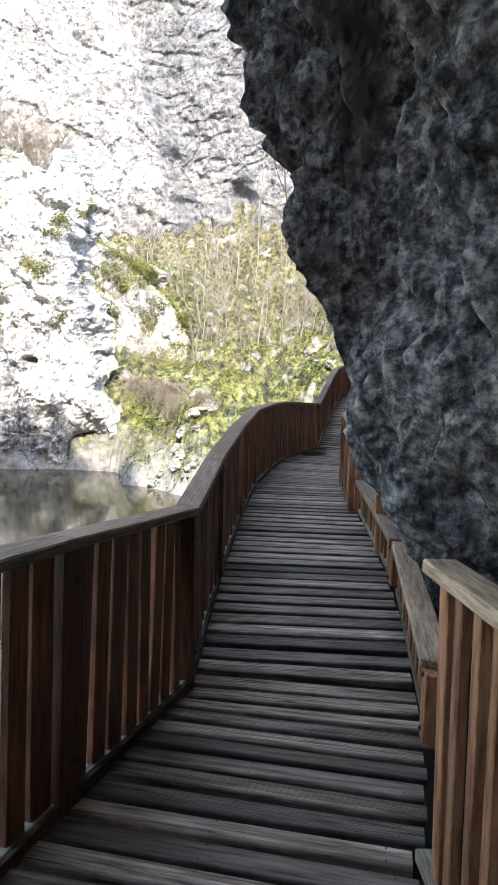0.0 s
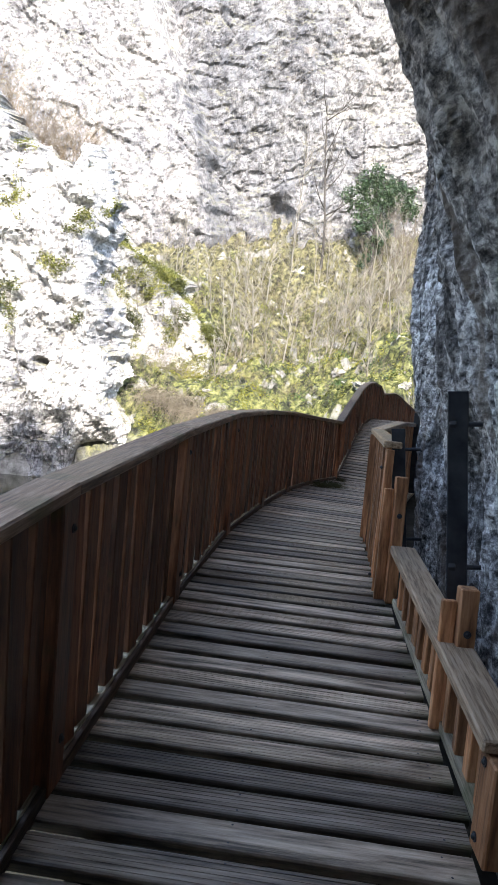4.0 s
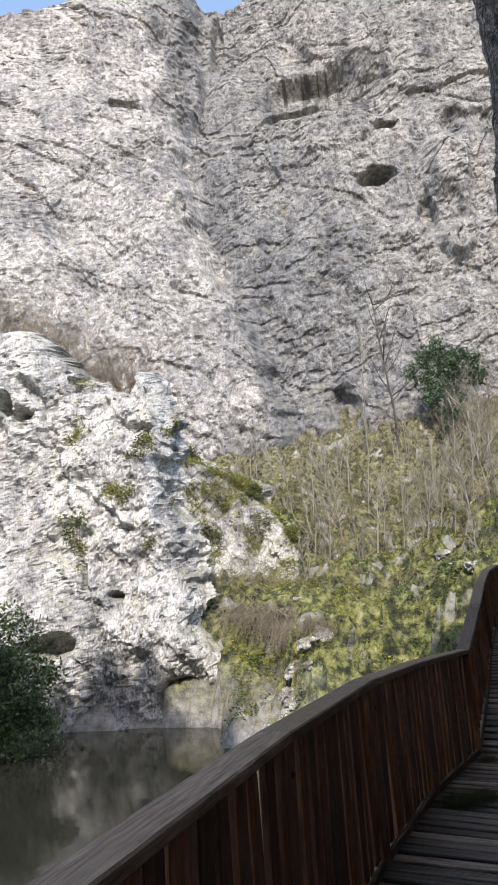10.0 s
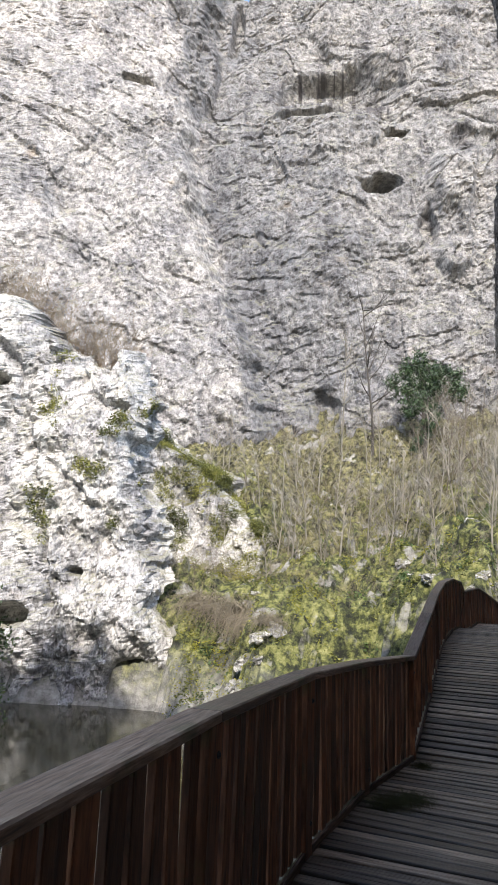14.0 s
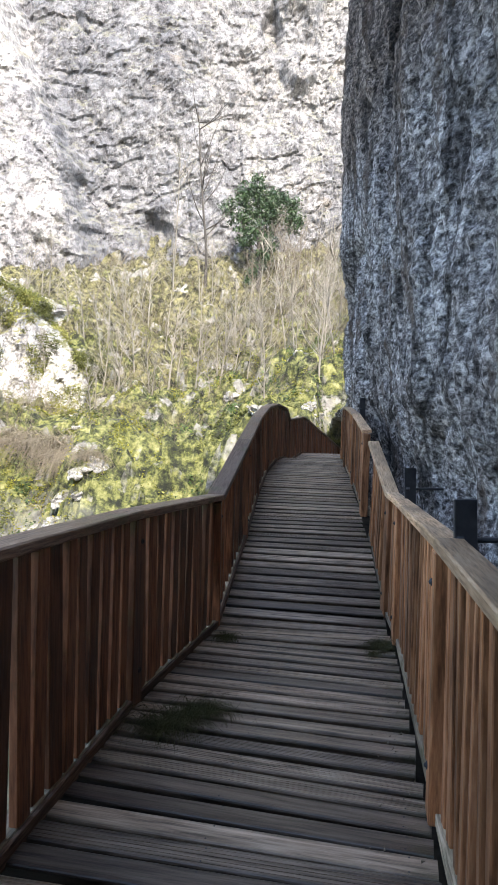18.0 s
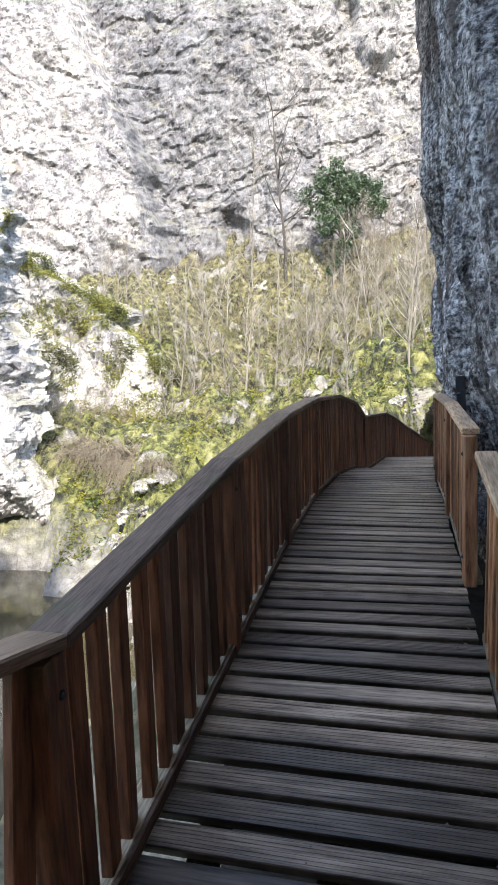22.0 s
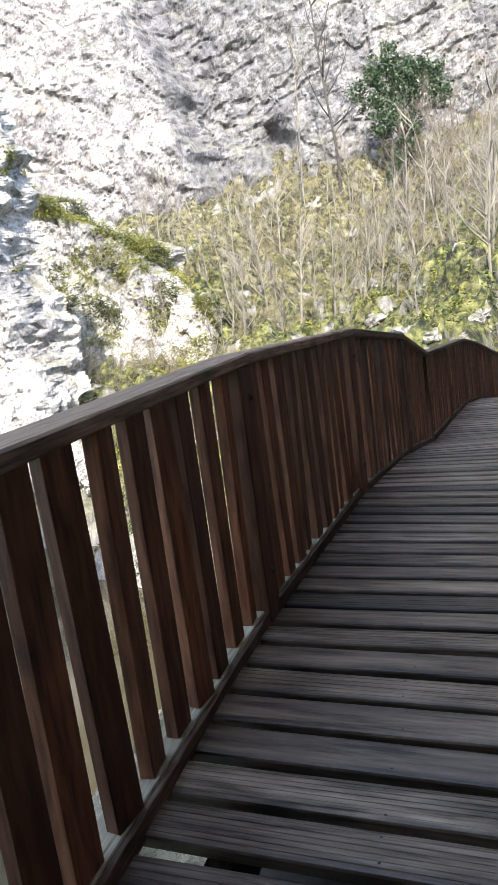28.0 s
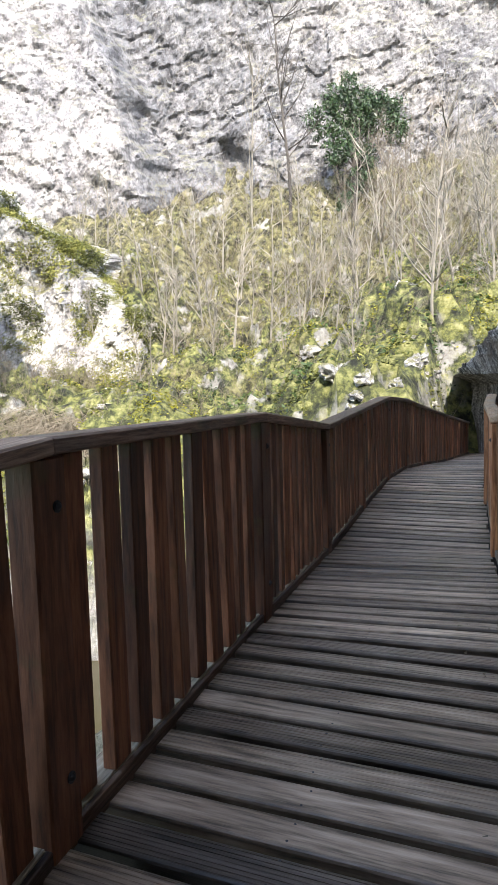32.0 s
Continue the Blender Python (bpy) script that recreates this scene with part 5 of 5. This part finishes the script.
def dry_tuft(name, place, count, size, mat, label, seed, group=""):
    """Arching dry stalks."""
    rnd = random.Random(seed)
    t = Tubes(3)
    for _ in range(count):
        a, ln = rnd.uniform(0, 2 * math.pi), size * rnd.uniform(0.3, 1.2)
        d = Vector((math.cos(a), math.sin(a) - 0.4, 0))
        b0 = Vector((rnd.gauss(0, 0.3), rnd.gauss(0, 0.2), rnd.gauss(0, 0.1))) * size
        up, j = rnd.uniform(0.15, 0.5), Vector((rnd.uniform(-0.1, 0.1), rnd.uniform(-0.1, 0.1), rnd.uniform(-0.1, 0.1))) * size
        t.add([b0, b0 + d * ln * 0.3 + Vector((0, 0, ln * up)), b0 + d * ln * 0.7 + j + Vector((0, 0, ln * up * 0.6)), b0 + d * ln + j * 2 + Vector((0, 0, -ln * 0.45))], [size * 0.008, size * 0.007, size * 0.005, size * 0.002])
    ob = new(name, t.mesh(name, mat))
    ob.location = place
    return tagged(ob, label, "grass", group)


for k, (x, y, sz) in enumerate(((-7.6, 51.2, 1.9), (-6.4, 50.9, 2.1), (-5.2, 50.4, 2.0), (-4.4, 48.6, 1.7), (-3.6, 46.6, 1.6), (-2.6, 43.6, 1.2), (2.4, 41, 0.9), (6.0, 38.6, 0.9))):
    dry_tuft("dry_grass", (x, y, ground_at(x, y) + 0.1), 240, sz, M_TWIG, "tuft of drooping pale dry grass on the river bank", 60 + k, "dry grass tufts")


def boulder(seed, mat):
    rnd = random.Random(seed)
    bm = bmesh.new()
    bmesh.ops.create_icosphere(bm, subdivisions=3, radius=1)
    o = Vector((rnd.uniform(0, 50), rnd.uniform(0, 50), rnd.uniform(0, 50)))
    for v in bm.verts:
        q = v.co + o
        k = 1 + 0.4 * noise.noise(q * 0.9) + 0.3 * noise.cell(q * 1.6) + 0.16 * noise.noise(q * 4)
        v.co = Vector((v.co.x * k, v.co.y * k * 0.8, v.co.z * k * 0.7))
    ob = part("boulder", bm, mat)
    return tagged(ob, "pale broken limestone boulder with moss", "boulder", "boulders on the slope")


M_BOULDER = limestone("grey_mossy_boulder", (0.14, 0.14, 0.13), (0.36, 0.35, 0.33), (0.52, 0.51, 0.49), 2.0, 0, 0.1, 0.9)
rocks = [boulder(200 + k, M_BOULDER) for k in range(5)]
for k in range(190):
    if k >= 130:
        x, y, sz = prnd.uniform(-9, -2), prnd.uniform(38.5, 43.5), prnd.uniform(0.2, 0.6)
    elif k < 100:
        x, y = prnd.uniform(5, 13), prnd.uniform(37.5, 46)
        sz = prnd.uniform(0.12, 0.38)
    else:
        x, y, sz = prnd.uniform(-6, 16), prnd.uniform(42, 68), prnd.uniform(0.2, 0.55)
    m = pose(x, y, ground_at(x, y) + 0.1 * sz, prnd.uniform(-25, 25), prnd.uniform(-25, 25), prnd.uniform(0, 360))
    t = rocks[k] if k < 5 else copy_thing(rocks[k % 5], m)
    t.matrix_world = m @ Matrix.Scale(sz, 4)


# ---- small things along the walk ----
def steel_bracket(x, y, z0, z1, tilt, reach):
    """A flat steel bar behind the railing, bolted to the rock by short rods."""
    top = tagged(new("steel_bracket"), "dark grey flat steel bar bolted to the rock behind the railing", "bracket", "steel brackets")
    top.location = (x, y, z0)
    top.rotation_euler = (0, radians(tilt), radians(-14))
    h = z1 - z0
    bar = box_mesh("bar", h, 0.085, 0.03, M_STEEL, 0.003)
    put("bar", bar, pose(0, 0, h / 2, 0, -90, 90), top)
    for k in (0.86, 0.25):
        rod = bmesh.new()
        bmesh.ops.create_cone(rod, cap_ends=True, segments=10, radius1=0.011, radius2=0.011, depth=reach)
        ob = part("rod", rod, M_STEEL, top)
        ob.matrix_local = pose(reach / 2, 0, h * k, 0, 90, 0)
        nut = bmesh.new()
        bmesh.ops.create_cone(nut, cap_ends=True, segments=6, radius1=0.024, radius2=0.024, depth=0.03)
        bmesh.ops.bevel(nut, geom=list(nut.edges), offset=0.003, segments=1, affect="EDGES")
        ob = part("nut", nut, M_STEEL, top)
        ob.matrix_local = pose(-0.02, 0, h * k, 0, 90, 0)
    return top


steel_bracket(1.05, 5.65, 0.62, 1.62, -6, 0.1)
steel_bracket(1.13, 7.16, 0.42, 1.38, -7, 0.14)
# the short post and the spare slat where the railing meets the rock
def short_post(x, y, z, h):
    post = tagged(new("short_post"), "short square brown timber post under a steel bar, bolted through", "post", "short posts")
    post.location = (x, y, z)
    put("shaft", box_mesh("shaft", h, 0.075, 0.075, M_RIGHT, 0.005), pose(0, 0, h / 2, 0, -88, 90), post)
    put("bolt", bolt_mesh(), pose(0.0, -0.04, h * 0.7, 90, 0, 0), post)
    put("spare_slat", box_mesh("spare_slat", h * 0.9, 0.06, 0.032, M_RIGHT, 0.004), pose(-0.07, 0.01, h * 0.45, 0, -88, 90), post)


short_post(1.04, 7.0, 0.28, 0.80)
short_post(1.04, 5.5, 0.22, 0.60)
steel_bracket(2.30, 12.2, 0.30, 1.42, -2, 0.25)
steel_bracket(3.04, 14.75, 0.20, 1.37, -2, 0.25)
steel_bracket(4.12, 19.7, 0.9, 2.1, -2, 0.3)


def moss_clump(place, size, seed):
    ob = dry_tuft("moss_clump", place, 260, size, M_MOSSY, "dark green-brown clump of moss between the planks", seed, "moss clumps")
    return ob


M_MOSSY = plain("deck_moss", [(0.2, (0.016, 0.018, 0.006)), (0.8, (0.085, 0.088, 0.026))], 8.0)
for k, (x, y, sz) in enumerate(((1.10, 13.10, 0.16), (1.23, 13.22, 0.20), (1.38, 13.32, 0.15), (1.60, 14.76, 0.11), (2.70, 14.49, 0.13), (2.6, 14.3, 0.06))):
    moss_clump((x, y, float(deck_z(y)) + 0.01), sz, 80 + k)

# crumbs, chips of stone and leaf litter along the deck's inner edge
lr = random.Random(9)
bm = bmesh.new()
for _ in range(420):
    y = lr.uniform(9, 24)
    x = float(right_x(y)) - abs(lr.gauss(0.03, 0.09))
    z = float(deck_z(y)) + 0.006
    sz = lr.uniform(0.004, 0.016)
    vs = [bm.verts.new((x + lr.uniform(-sz, sz), y + lr.uniform(-sz, sz), z + lr.uniform(0, sz))) for _ in range(4)]
    for f in ((0, 1, 2), (0, 2, 3), (0, 1, 3), (1, 2, 3)):
        bm.faces.new([vs[i] for i in f])
tagged(part("leaf_litter", bm, M_TWIG), "small stones and dry litter along the deck's edge", "litter", kind="stuff")
